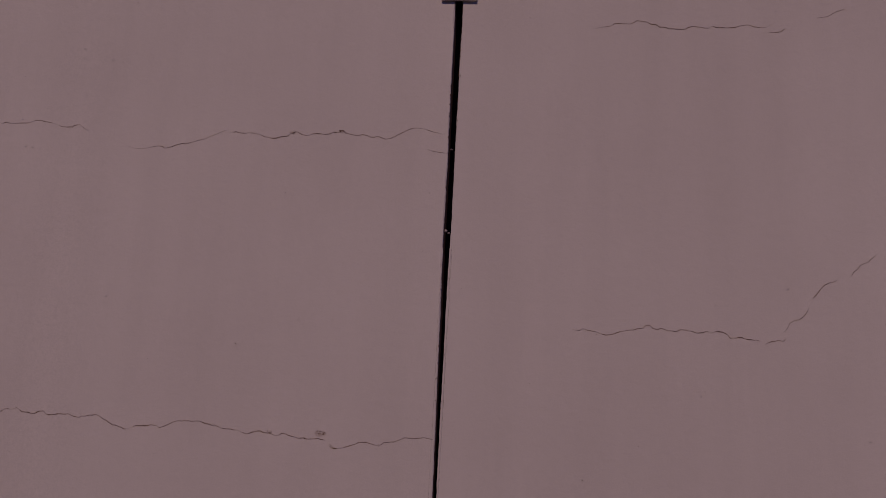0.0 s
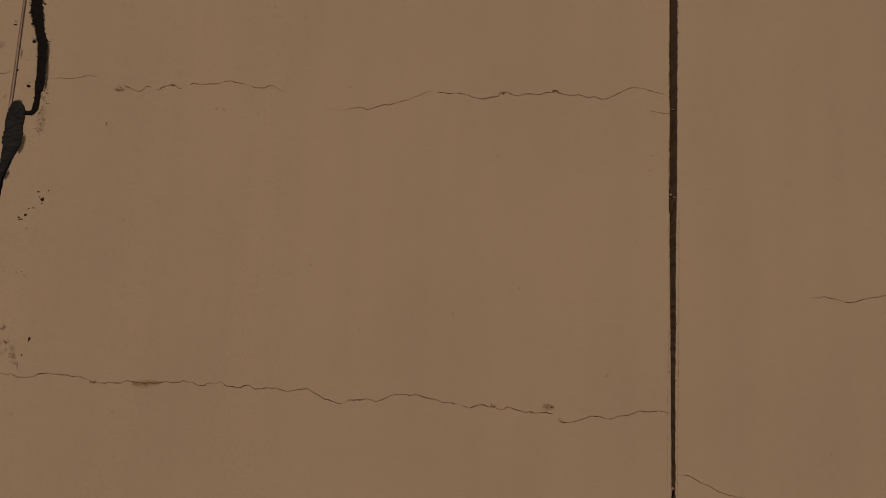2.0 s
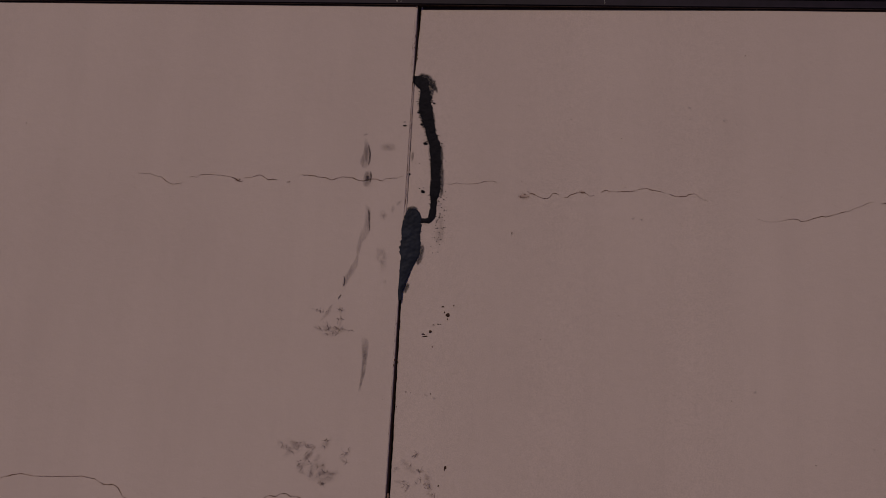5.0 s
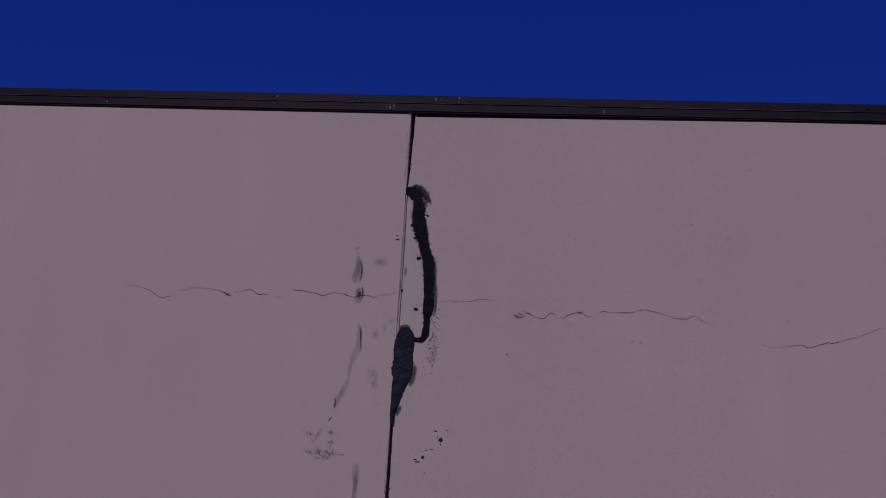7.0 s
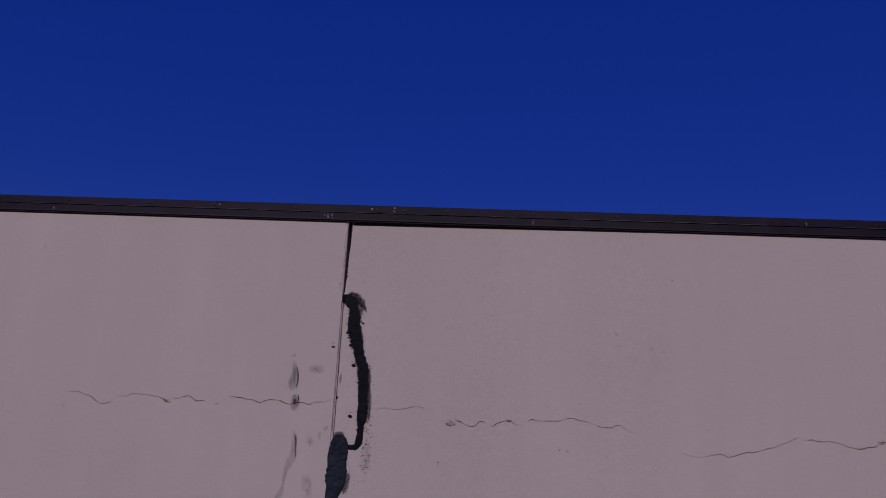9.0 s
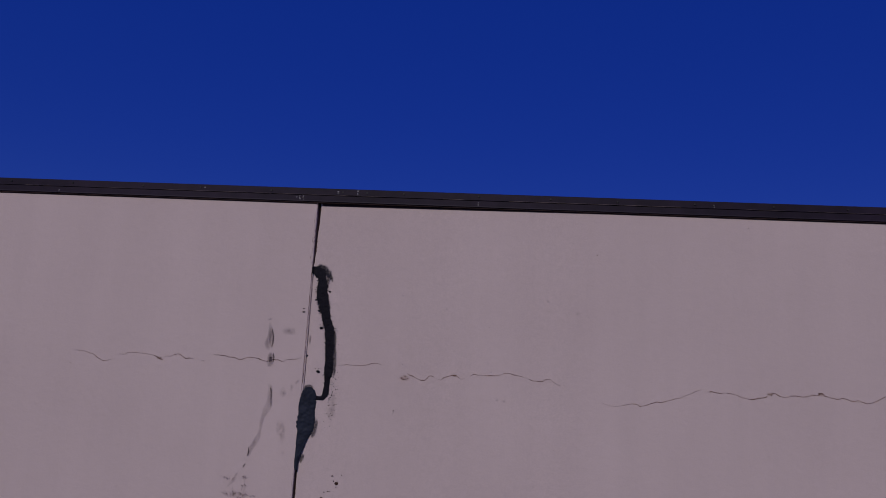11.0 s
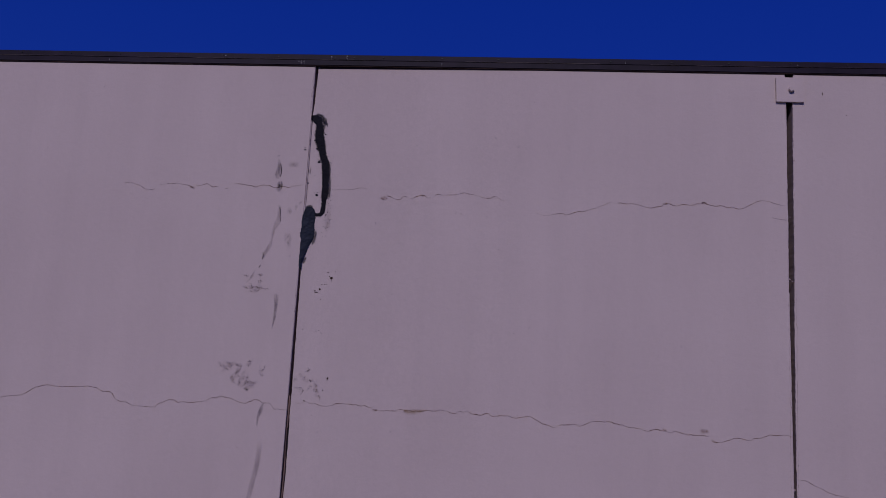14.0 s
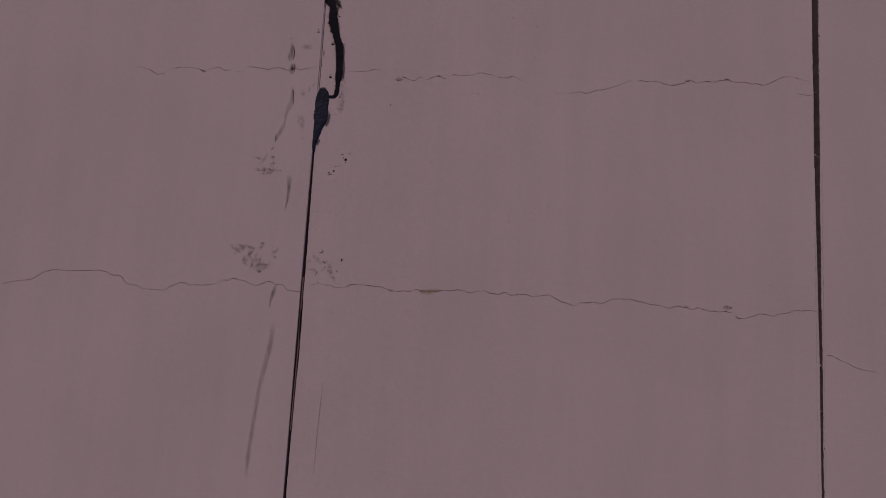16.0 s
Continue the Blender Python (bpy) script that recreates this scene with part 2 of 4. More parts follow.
def concrete_panel(x):
    """One panel from the joint at x to the next, with chipped lips along both."""
    bm = bmesh.new()
    left, right = joint(x)[1], joint(x + PITCH)[0]
    close = -1 < x < 3
    zs = [0.0] + [2.8 + i * (3.23 / 399) for i in range(400)] if close else [0.0, 6.03]
    rows = []
    for z in zs:
        amp = 0.0048 if close else 0.0
        xl = lerp_table(left, z) + max(-0.003, rough_line(z, x + 3.3, amp))
        xr = lerp_table(right, z) + min(0.003, rough_line(z, x + 8.8, amp))
        chip = 0.002 + 0.006 * max(0, noise.noise((z * 11, x, 2.2)))
        chip2 = 0.002 + 0.006 * max(0, noise.noise((z * 11, x, 7.7)))
        cols = [(xl, THICK), (xl, wall_y(x + 0.001) + 0.003), (xl + chip, wall_y(x + 0.001)), (x + 1.2, 0.0), (xr - chip2, 0.0), (xr, 0.003), (xr, THICK)]
        rows.append([bm.verts.new((a, b, z)) for a, b in cols])
    for r, s in zip(rows, rows[1:]):
        for i in range(6):
            f = bm.faces.new((r[i], r[i + 1], s[i + 1], s[i]))
            f.material_index = 1 if i in (0, 5) else 0
        bm.faces.new((r[6], r[0], s[0], s[6])).material_index = 1
    bm.faces.new(rows[0]).material_index = 1
    bm.faces.new(rows[-1]).material_index = 1
    return part("concrete_panel", bm, [PAINT, RAW], wall)


panels = {round(WEST + i * PITCH, 1): concrete_panel(round(WEST + i * PITCH, 1)) for i in range(7)}
panel_left, panel_mid, panel_right = panels[-2.4], panels[0.0], panels[2.4]

bm = bmesh.new()
box(bm, WEST, EAST, DEPTH - THICK, DEPTH, 0, 5.99)
tagged(from_bmesh("wall_back", bm, PAINT), "plain painted rear wall of the building", "wall", kind="structure")
for nm, a in (("wall_west", WEST), ("wall_east", EAST - THICK)):
    bm = bmesh.new()
    box(bm, a, a + THICK, THICK + 0.004, DEPTH - THICK - 0.004, 0, 5.99)
    tagged(from_bmesh(nm, bm, PAINT), "plain painted end wall of the building", "wall", kind="structure")
bm = bmesh.new()
box(bm, WEST + THICK + 0.004, EAST - THICK - 0.004, THICK + 0.004, DEPTH - THICK - 0.004, 5.75, 5.9)
tagged(from_bmesh("roof", bm, ROOFING), "flat grey membrane roof behind the wall", "roof", kind="structure")


# ---- joint fillings ----
def strip(bm, z0, z1, xa, xb, y, step=0.012, seed=1.0, wob=0.001, depth=0.01):
    """An uneven bead of sealant filling a joint between z0 and z1."""
    rows = []
    k = max(2, int((z1 - z0) / step))
    for i in range(k + 1):
        z = z0 + (z1 - z0) * i / k
        a, b = xa(z) + rough_line(z, seed, wob), xb(z) + rough_line(z, seed + 5, wob)
        d = y + rough_line(z, seed + 9, wob * 1.2)
        rows.append([bm.verts.new(p) for p in ((a, y + depth, z), (a, d + 0.0012, z), ((a + b) / 2, d - 0.0006, z), (b, d + 0.0012, z), (b, y + depth, z))])
    for r, s in zip(rows, rows[1:]):
        for i in range(4):
            bm.faces.new((r[i], r[i + 1], s[i + 1], s[i]))
        bm.faces.new((r[4], r[0], s[0], s[4]))
    bm.faces.new(rows[0])
    bm.faces.new(rows[-1])
    return bm


def lip(table, off=0.0):
    return lambda z: lerp_table(table, z) + off


bead = tagged(new("joint_sealant"), "old painted sealant bead in the narrow panel joint", "sealant")
part("sealant_bead", strip(bmesh.new(), 5.19, 5.725, lip(JOINT_OLD[0], -0.001), lip(JOINT_OLD[1], 0.0005), 0.002, seed=2.0), PAINT, bead)
for z0, z1, a, b, y, seed in ((4.125, 4.28, 0.0006, 0.0066, 0.0035, 5.0), (3.985, 4.125, 0.0, 0.0036, 0.0025, 25.0), (3.55, 3.985, 0.0002, 0.0052, 0.003, 35.0)):
    part("sealant_bead", strip(bmesh.new(), z0, z1, lip(JOINT_OLD[0], a), lip(JOINT_OLD[0], b), y, seed=seed, wob=0.0018), DULL, bead, "crumbling brown sealant bead")
part("backer", strip(bmesh.new(), 0.0, 6.03, lip(JOINT_OLD[0], -0.001), lip(JOINT_OLD[1], 0.001), 0.06, 0.2, 3.0), DARKSEAL, bead, "dark perished backing strip")

seal = tagged(new("joint_backing"), "perished dark backing deep in the open panel joint", "sealant")
part("backer", strip(bmesh.new(), 0.0, 6.03, lip(JOINT_OPEN[0], -0.001), lip(JOINT_OPEN[1], 0.001), 0.11, 0.2, 6.0), DARKSEAL, seal)


def lump(bm, x, y, z, rx, ry, rz, seed):
    made = bmesh.ops.create_icosphere(bm, subdivisions=2, radius=1.0)
    for v in made["verts"]:
        k = 1 + 0.45 * noise.noise(v.co * 1.7 + Vector((seed, 0, 0)))
        v.co = Vector((x + v.co.x * rx * k, y + v.co.y * ry * k, z + v.co.z * rz * k))


# crumbs of sealant still stuck between the lips
for z, dx, s in ((5.27, 0.0, 3), (4.965, -0.006, 5), (4.957, 0.005, 6), (3.99, 0.0, 8), (3.785, 0.0, 9)):
    bm = bmesh.new()
    lump(bm, (lerp_table(JOINT_OPEN[0], z) + lerp_table(JOINT_OPEN[1], z)) / 2 + dx, 0.012, z, 0.0055, 0.006, 0.003 + 0.0015 * (s % 3), s * 3.7)
    part("sealant_crumb", bm, RAW, seal, smooth=True)

# thin painted skins left on the lips of the open joint
for side, off0, off1 in ((0, -0.0075, -0.0005), (1, 0.0005, 0.0085)):
    bm = strip(bmesh.new(), 3.0, 4.9, lip(JOINT_OPEN[side], off0), lip(JOINT_OPEN[side], off1), -0.0008, 0.012, 11.0 + side, 0.0025, 0.004)
    part("sealant_skin", bm, PAINT, seal)
bm = strip(bmesh.new(), 5.74, 5.985, lip(JOINT_OLD[0], -0.008), lip(JOINT_OLD[0], -0.0005), -0.001, 0.012, 15.0, 0.0015, 0.004)
part("sealant_skin", bm, PAINT, bead)


# ---- cracks ----
def film_strip(points, seed, lift, step=0.006, across=4):
    """Mesh of a thin film along (x, z, half width), u across it and v along it."""
    line = []
    for (ax, az, aw), (bx, bz, bw) in zip(points, points[1:]):
        k = max(2, int(math.hypot(bx - ax, bz - az) / step))
        line += [(ax + (bx - ax) * i / k, az + (bz - az) * i / k, aw + (bw - aw) * i / k) for i in range(k)]
    line.append(points[-1])
    bm = bmesh.new()
    uv = bm.loops.layers.uv.new("uv")
    n = len(line) - 1
    rows = []
    for i, (x, z, w) in enumerate(line):
        a, b = line[max(0, i - 3)], line[min(n, i + 3)]
        d = Vector((b[0] - a[0], b[1] - a[1])).normalized()
        w *= 1 + 0.3 * noise.noise((x * 40, z * 40, seed))
        row = []
        for j in range(across + 1):
            k = -1 + 2 * j / across
            px = x + d.y * w * k
            row.append((bm.verts.new((px, wall_y(px) - lift, z - d.x * w * k)), (j / across, i / n)))
        rows.append(row)
    for r, s in zip(rows, rows[1:]):
        for j in range(across):
            q = (r[j], r[j + 1], s[j + 1], s[j])
            f = bm.faces.new([v for v, _ in q])
            for lp, (_, c) in zip(f.loops, q):
                lp[uv].uv = c
    return bm


def crack(panel, points, seed, width=0.0017, wander=0.0019, name="crack"):
    """A hairline crack through waypoints (x, z, relative width), broken and jagged between them."""
    line = []
    for (ax, az, aw), (bx, bz, bw) in zip(points, points[1:]):
        k = max(2, int(math.hypot(bx - ax, bz - az) / 0.0022))
        line += [(ax + (bx - ax) * i / k, az + (bz - az) * i / k, aw + (bw - aw) * i / k) for i in range(k)]
    line.append(points[-1])
    bm = bmesh.new()
    prev = None
    for i, (x, z, w) in enumerate(line):
        j = wander * (noise.noise((x * 70, z * 70, seed)) * 0.9 + noise.noise((x * 240, z * 240, seed + 5)))
        a, b = line[max(0, i - 2)], line[min(len(line) - 1, i + 2)]
        d = Vector((b[0] - a[0], b[1] - a[1])).normalized()
        px, pz = x - d.y * j, z + d.x * j
        h = 0.5 * width * w * max(0.0, 0.75 + 1.3 * noise.noise((x * 45, z * 45, seed + 7)) + 1.0 * noise.noise((x * 170, z * 170, seed + 8)))
        if min(i, len(line) - 1 - i) < 5:
            h *= 0.2 + 0.16 * min(i, len(line) - 1 - i)
        h = max(h, 0.00012)
        y = wall_y(px) - 0.0006
        pair = [bm.verts.new((px - d.y * h, y, pz + d.x * h)), bm.verts.new((px + d.y * h, y, pz - d.x * h))]
        if prev:
            bm.faces.new((prev[0], prev[1], pair[1], pair[0]))
        prev = pair
    if name == "crack":
        part("crack_stain", film_strip([(x, z, 0.0013 + 0.0024 * w) for x, z, w in points], seed, 0.0004), WEEP, panel, "faint brown weathering along a crack")
    return part(name, bm, CRACK, panel, "fine dark hairline crack")


crack(panel_left, [(-0.797, 5.324, 0.3), (-0.782, 5.326, 0.3), (-0.764, 5.324, 0.3), (-0.750, 5.333, 0.5), (-0.733, 5.336, 0.5), (-0.718, 5.336, 0.5), (-0.696, 5.334, 0.4), (-0.675, 5.335, 0.4), (-0.657, 5.331, 0.6), (-0.639, 5.329, 0.6), (-0.623, 5.323, 1.1), (-0.609, 5.315, 1.2), (-0.598, 5.313, 1.2), (-0.592, 5.319, 0.8)], 1)
crack(panel_left, [(-0.593, 5.326, 0.4), (-0.581, 5.328, 0.4), (-0.566, 5.328, 0.4), (-0.550, 5.335, 0.6), (-0.535, 5.340, 0.6), (-0.526, 5.338, 0.6), (-0.508, 5.327, 0.8), (-0.499, 5.323, 1), (-0.484, 5.326, 1), (-0.467, 5.324, 0.8)], 2)
crack(panel_left, [(-0.384, 5.345, 1), (-0.369, 5.343, 1), (-0.350, 5.344, 1.1), (-0.333, 5.342, 1.1), (-0.315, 5.338, 0.9), (-0.294, 5.338, 0.9), (-0.276, 5.330, 1.1), (-0.268, 5.330, 1.1), (-0.251, 5.337, 0.7), (-0.235, 5.342, 0.7), (-0.214, 5.342, 0.8), (-0.195, 5.340, 0.8), (-0.177, 5.332, 0.9), (-0.160, 5.330, 0.9), (-0.136, 5.337, 1), (-0.115, 5.338, 1), (-0.098, 5.334, 1), (-0.089, 5.332, 0.7), (-0.080, 5.341, 0.4), (-0.059, 5.343, 0.6), (-0.038, 5.344, 0.6), (-0.027, 5.350, 0.6), (-0.015, 5.355, 0.5)], 3)
crack(panel_mid, [(0.416, 5.315, 0.9), (0.426, 5.307, 1.1), (0.437, 5.305, 1.3), (0.449, 5.299, 0.7), (0.462, 5.293, 0.4), (0.474, 5.290, 0.7), (0.486, 5.290, 0.7), (0.496, 5.298, 0.7), (0.505, 5.309, 0.7), (0.515, 5.309, 0.7), (0.527, 5.303, 0.5)], 5)
crack(panel_mid, [(0.540, 5.297, 0.8), (0.552, 5.295, 1), (0.563, 5.304, 1), (0.579, 5.311, 1), (0.592, 5.315, 0.9), (0.608, 5.317, 1), (0.619, 5.311, 0.7), (0.629, 5.303, 0.4), (0.639, 5.304, 0.4), (0.647, 5.310, 0.3)], 6)
crack(panel_mid, [(0.664, 5.317, 0.7), (0.676, 5.323, 0.7), (0.687, 5.325, 0.7), (0.698, 5.321, 0.5), (0.721, 5.322, 0.6), (0.751, 5.323, 1), (0.775, 5.325, 1), (0.790, 5.330, 0.7), (0.800, 5.334, 0.7), (0.819, 5.337, 0.8), (0.833, 5.333, 0.8), (0.853, 5.329, 0.8), (0.869, 5.327, 0.7), (0.883, 5.321, 0.4)], 7)
crack(panel_mid, [(0.895, 5.320, 0.8), (0.913, 5.312, 1), (0.932, 5.312, 1.1), (0.952, 5.313, 0.9), (0.959, 5.319, 0.9), (0.975, 5.323, 0.6), (0.983, 5.322, 0.3), (0.991, 5.314, 0.25), (1.007, 5.304, 0.4), (1.023, 5.298, 0.2)], 8)
crack(panel_mid, [(1.182, 5.243, 0.5), (1.192, 5.241, 0.5), (1.208, 5.235, 0.15), (1.230, 5.234, 0.15), (1.249, 5.236, 0.15), (1.283, 5.245, 0.5), (1.297, 5.248, 0.5), (1.316, 5.246, 0.5), (1.323, 5.240, 0.8), (1.335, 5.241, 0.9), (1.354, 5.247, 0.9), (1.372, 5.254, 0.8), (1.386, 5.260, 0.8), (1.401, 5.258, 0.8), (1.419, 5.263, 0.6), (1.444, 5.271, 0.6), (1.463, 5.278, 0.8), (1.476, 5.280, 0.4), (1.496, 5.291, 0.15), (1.517, 5.299, 0.4), (1.532, 5.307, 0.4), (1.547, 5.314, 0.5), (1.556, 5.314, 0.3)], 9)
crack(panel_mid, [(1.575, 5.310, 0.6), (1.594, 5.311, 0.9), (1.612, 5.307, 0.9), (1.631, 5.306, 0.9), (1.642, 5.310, 0.9), (1.659, 5.308, 0.8), (1.678, 5.305, 0.8), (1.692, 5.301, 0.6), (1.702, 5.295, 0.5), (1.715, 5.294, 0.8), (1.731, 5.290, 1), (1.750, 5.291, 1.1), (1.765, 5.297, 1.1), (1.783, 5.299, 0.8), (1.792, 5.301, 0.8), (1.802, 5.312, 1)], 10)
crack(panel_mid, [(1.802, 5.313, 1.1), (1.811, 5.315, 1.1), (1.828, 5.318, 1.2), (1.844, 5.307, 1.1), (1.863, 5.304, 0.8), (1.872, 5.306, 0.4), (1.882, 5.311, 0.8), (1.899, 5.313, 1), (1.914, 5.312, 1), (1.925, 5.310, 0.8), (1.948, 5.313, 0.8), (1.962, 5.320, 1.1), (1.983, 5.320, 1.3), (1.998, 5.327, 1.2), (2.007, 5.319, 1.2), (2.022, 5.315, 1), (2.039, 5.311, 0.8), (2.059, 5.309, 0.8), (2.071, 5.314, 0.8), (2.086, 5.312, 0.8), (2.099, 5.306, 0.8), (2.116, 5.304, 0.8), (2.126, 5.309, 0.7), (2.139, 5.305, 0.7), (2.158, 5.299, 0.8), (2.175, 5.302, 0.8), (2.192, 5.309, 0.8), (2.210, 5.320, 0.7), (2.230, 5.331, 0.7), (2.248, 5.341, 0.7), (2.267, 5.345, 0.6), (2.282, 5.344, 0.6), (2.303, 5.342, 0.6), (2.320, 5.336, 0.5), (2.341, 5.330, 0.5), (2.366, 5.324, 0.5), (2.383, 5.325, 0.5)], 11)
crack(panel_mid, [(2.313, 5.265, 0.25), (2.334, 5.259, 0.5), (2.355, 5.255, 0.6), (2.387, 5.252, 0.6)], 12)
crack(panel_left, [(-0.654, 4.200, 0.9), (-0.645, 4.208, 0.9), (-0.636, 4.214, 0.9), (-0.624, 4.220, 0.7), (-0.613, 4.225, 1.1), (-0.601, 4.224, 1.1), (-0.584, 4.224, 1.2), (-0.575, 4.217, 1), (-0.564, 4.212, 1), (-0.555, 4.215, 1), (-0.548, 4.221, 0.7), (-0.535, 4.218, 0.6), (-0.511, 4.217, 0.8), (-0.484, 4.217, 0.8), (-0.475, 4.221, 0.8), (-0.461, 4.222, 0.7), (-0.445, 4.224, 0.7), (-0.432, 4.229, 0.5), (-0.423, 4.224, 0.4)], 13)
crack(panel_left, [(-0.423, 4.224, 0.4), (-0.413, 4.236, 0.5), (-0.398, 4.246, 0.9), (-0.387, 4.248, 1.2), (-0.369, 4.247, 1), (-0.358, 4.255, 0.6), (-0.340, 4.258, 1), (-0.332, 4.257, 1), (-0.323, 4.252, 1), (-0.309, 4.251, 0.7), (-0.299, 4.251, 0.9), (-0.285, 4.246, 0.9), (-0.268, 4.238, 0.9), (-0.253, 4.233, 0.7), (-0.237, 4.230, 0.6), (-0.217, 4.229, 0.7), (-0.206, 4.236, 0.7), (-0.189, 4.242, 0.9), (-0.180, 4.248, 0.9), (-0.169, 4.251, 1), (-0.161, 4.249, 1), (-0.147, 4.248, 1), (-0.140, 4.241, 0.7), (-0.126, 4.236, 0.7), (-0.106, 4.237, 0.6), (-0.094, 4.238, 0.6), (-0.088, 4.231, 0.6), (-0.078, 4.218, 0.6), (-0.069, 4.210, 0.7), (-0.052, 4.212, 0.7), (-0.034, 4.210, 0.7), (-0.015, 4.209, 0.7), (0.001, 4.208, 0.5)], 14)
crack(panel_mid, [(0.032, 4.243, 0.3), (0.045, 4.245, 0.4), (0.059, 4.248, 0.4), (0.068, 4.252, 0.6), (0.079, 4.256, 0.8), (0.089, 4.253, 0.4), (0.105, 4.247, 0.3), (0.123, 4.246, 0.3), (0.136, 4.250, 0.3), (0.146, 4.244, 0.8), (0.158, 4.239, 0.9), (0.172, 4.239, 0.9), (0.191, 4.239, 0.5), (0.210, 4.243, 0.7), (0.223, 4.246, 0.7), (0.228, 4.252, 0.9), (0.247, 4.255, 1.1), (0.258, 4.257, 0.8), (0.270, 4.258, 0.8), (0.289, 4.255, 0.6), (0.308, 4.256, 0.9), (0.324, 4.253, 0.9), (0.339, 4.256, 0.5), (0.352, 4.251, 1), (0.362, 4.250, 1.1), (0.381, 4.253, 0.6), (0.392, 4.250, 0.8), (0.402, 4.245, 0.9), (0.423, 4.246, 0.4)], 15)
crack(panel_mid, [(0.433, 4.235, 1.3), (0.445, 4.234, 1.2), (0.458, 4.233, 1), (0.481, 4.234, 1), (0.491, 4.239, 0.7), (0.505, 4.236, 1), (0.518, 4.235, 1), (0.533, 4.235, 0.6), (0.542, 4.241, 0.6), (0.555, 4.246, 0.9), (0.566, 4.245, 0.7), (0.580, 4.242, 0.9), (0.598, 4.241, 1), (0.607, 4.243, 1), (0.617, 4.238, 1.4), (0.632, 4.243, 1), (0.645, 4.242, 1), (0.663, 4.243, 0.8), (0.682, 4.247, 0.5), (0.700, 4.250, 0.5), (0.713, 4.247, 1.2), (0.723, 4.248, 1.2), (0.746, 4.251, 0.8), (0.753, 4.257, 0.8), (0.765, 4.252, 0.4), (0.789, 4.251, 0.5), (0.802, 4.245, 0.8), (0.815, 4.242, 0.8), (0.830, 4.243, 1), (0.839, 4.251, 1), (0.857, 4.253, 0.8), (0.866, 4.249, 0.8)], 16)
crack(panel_mid, [(0.866, 4.249, 0.8), (0.884, 4.259, 0.9), (0.896, 4.252, 0.9), (0.907, 4.245, 0.9), (0.925, 4.245, 1.2), (0.936, 4.242, 1.2), (0.955, 4.241, 1), (0.967, 4.249, 1), (0.976, 4.251, 1.2), (0.987, 4.252, 0.9), (0.998, 4.243, 0.7), (1.009, 4.239, 0.8), (1.031, 4.242, 1), (1.049, 4.246, 1), (1.067, 4.245, 1), (1.081, 4.248, 1.2), (1.092, 4.242, 0.8), (1.107, 4.239, 0.8), (1.123, 4.236, 0.8), (1.132, 4.242, 0.5), (1.148, 4.243, 0.8), (1.161, 4.247, 1.1), (1.184, 4.250, 0.9), (1.197, 4.246, 0.9), (1.215, 4.236, 0.8), (1.229, 4.230, 1.1), (1.247, 4.220, 0.8), (1.265, 4.216, 1.1), (1.280, 4.212, 1.1), (1.292, 4.207, 1.2), (1.307, 4.206, 0.9), (1.315, 4.210, 0.9)], 17)
crack(panel_mid, [(1.315, 4.210, 0.6), (1.326, 4.216, 0.7), (1.336, 4.220, 1), (1.354, 4.221, 1), (1.368, 4.222, 1.3), (1.381, 4.224, 1.2), (1.389, 4.227, 0.7), (1.398, 4.225, 0.7), (1.411, 4.224, 0.7), (1.421, 4.218, 0.9), (1.432, 4.222, 0.5), (1.446, 4.228, 0.8), (1.456, 4.232, 0.8), (1.468, 4.240, 0.6), (1.486, 4.246, 0.6), (1.498, 4.245, 0.6), (1.509, 4.247, 0.8), (1.526, 4.248, 0.8), (1.539, 4.244, 1.1), (1.547, 4.248, 1.1), (1.561, 4.249, 0.8), (1.572, 4.246, 1.1), (1.586, 4.241, 1.1), (1.600, 4.239, 1.2), (1.612, 4.236, 1), (1.621, 4.238, 0.7), (1.635, 4.232, 0.8), (1.648, 4.227, 0.8), (1.666, 4.228, 0.8), (1.686, 4.226, 1), (1.707, 4.224, 0.7)], 18)
crack(panel_mid, [(1.707, 4.224, 0.6), (1.721, 4.218, 0.8), (1.738, 4.214, 1), (1.755, 4.220, 1.2), (1.773, 4.226, 1.4), (1.786, 4.227, 1.3), (1.798, 4.222, 1.2), (1.815, 4.222, 1.4), (1.827, 4.219, 0.7), (1.838, 4.214, 0.8), (1.851, 4.215, 0.9), (1.862, 4.223, 1), (1.872, 4.223, 0.8), (1.889, 4.217, 0.8), (1.909, 4.213, 0.8), (1.923, 4.209, 1.1), (1.940, 4.212, 1.3), (1.952, 4.209, 0.9), (1.974, 4.210, 0.8), (1.991, 4.213, 1), (2.002, 4.210, 1), (2.019, 4.208, 0.4)], 19)
crack(panel_mid, [(2.029, 4.193, 0.8), (2.039, 4.185, 1), (2.052, 4.183, 0.8), (2.069, 4.184, 0.4), (2.086, 4.188, 0.6), (2.103, 4.194, 0.6), (2.120, 4.200, 0.6), (2.137, 4.208, 0.8), (2.148, 4.209, 0.4), (2.162, 4.209, 1.2), (2.178, 4.205, 0.9), (2.195, 4.201, 0.9), (2.211, 4.204, 0.7)], 20)
crack(panel_mid, [(2.204, 4.198, 0.9), (2.222, 4.212, 0.6), (2.256, 4.216, 0.9), (2.275, 4.224, 0.8), (2.296, 4.233, 1), (2.327, 4.231, 0.7), (2.360, 4.237, 0.6), (2.394, 4.231, 0.5)], 21)
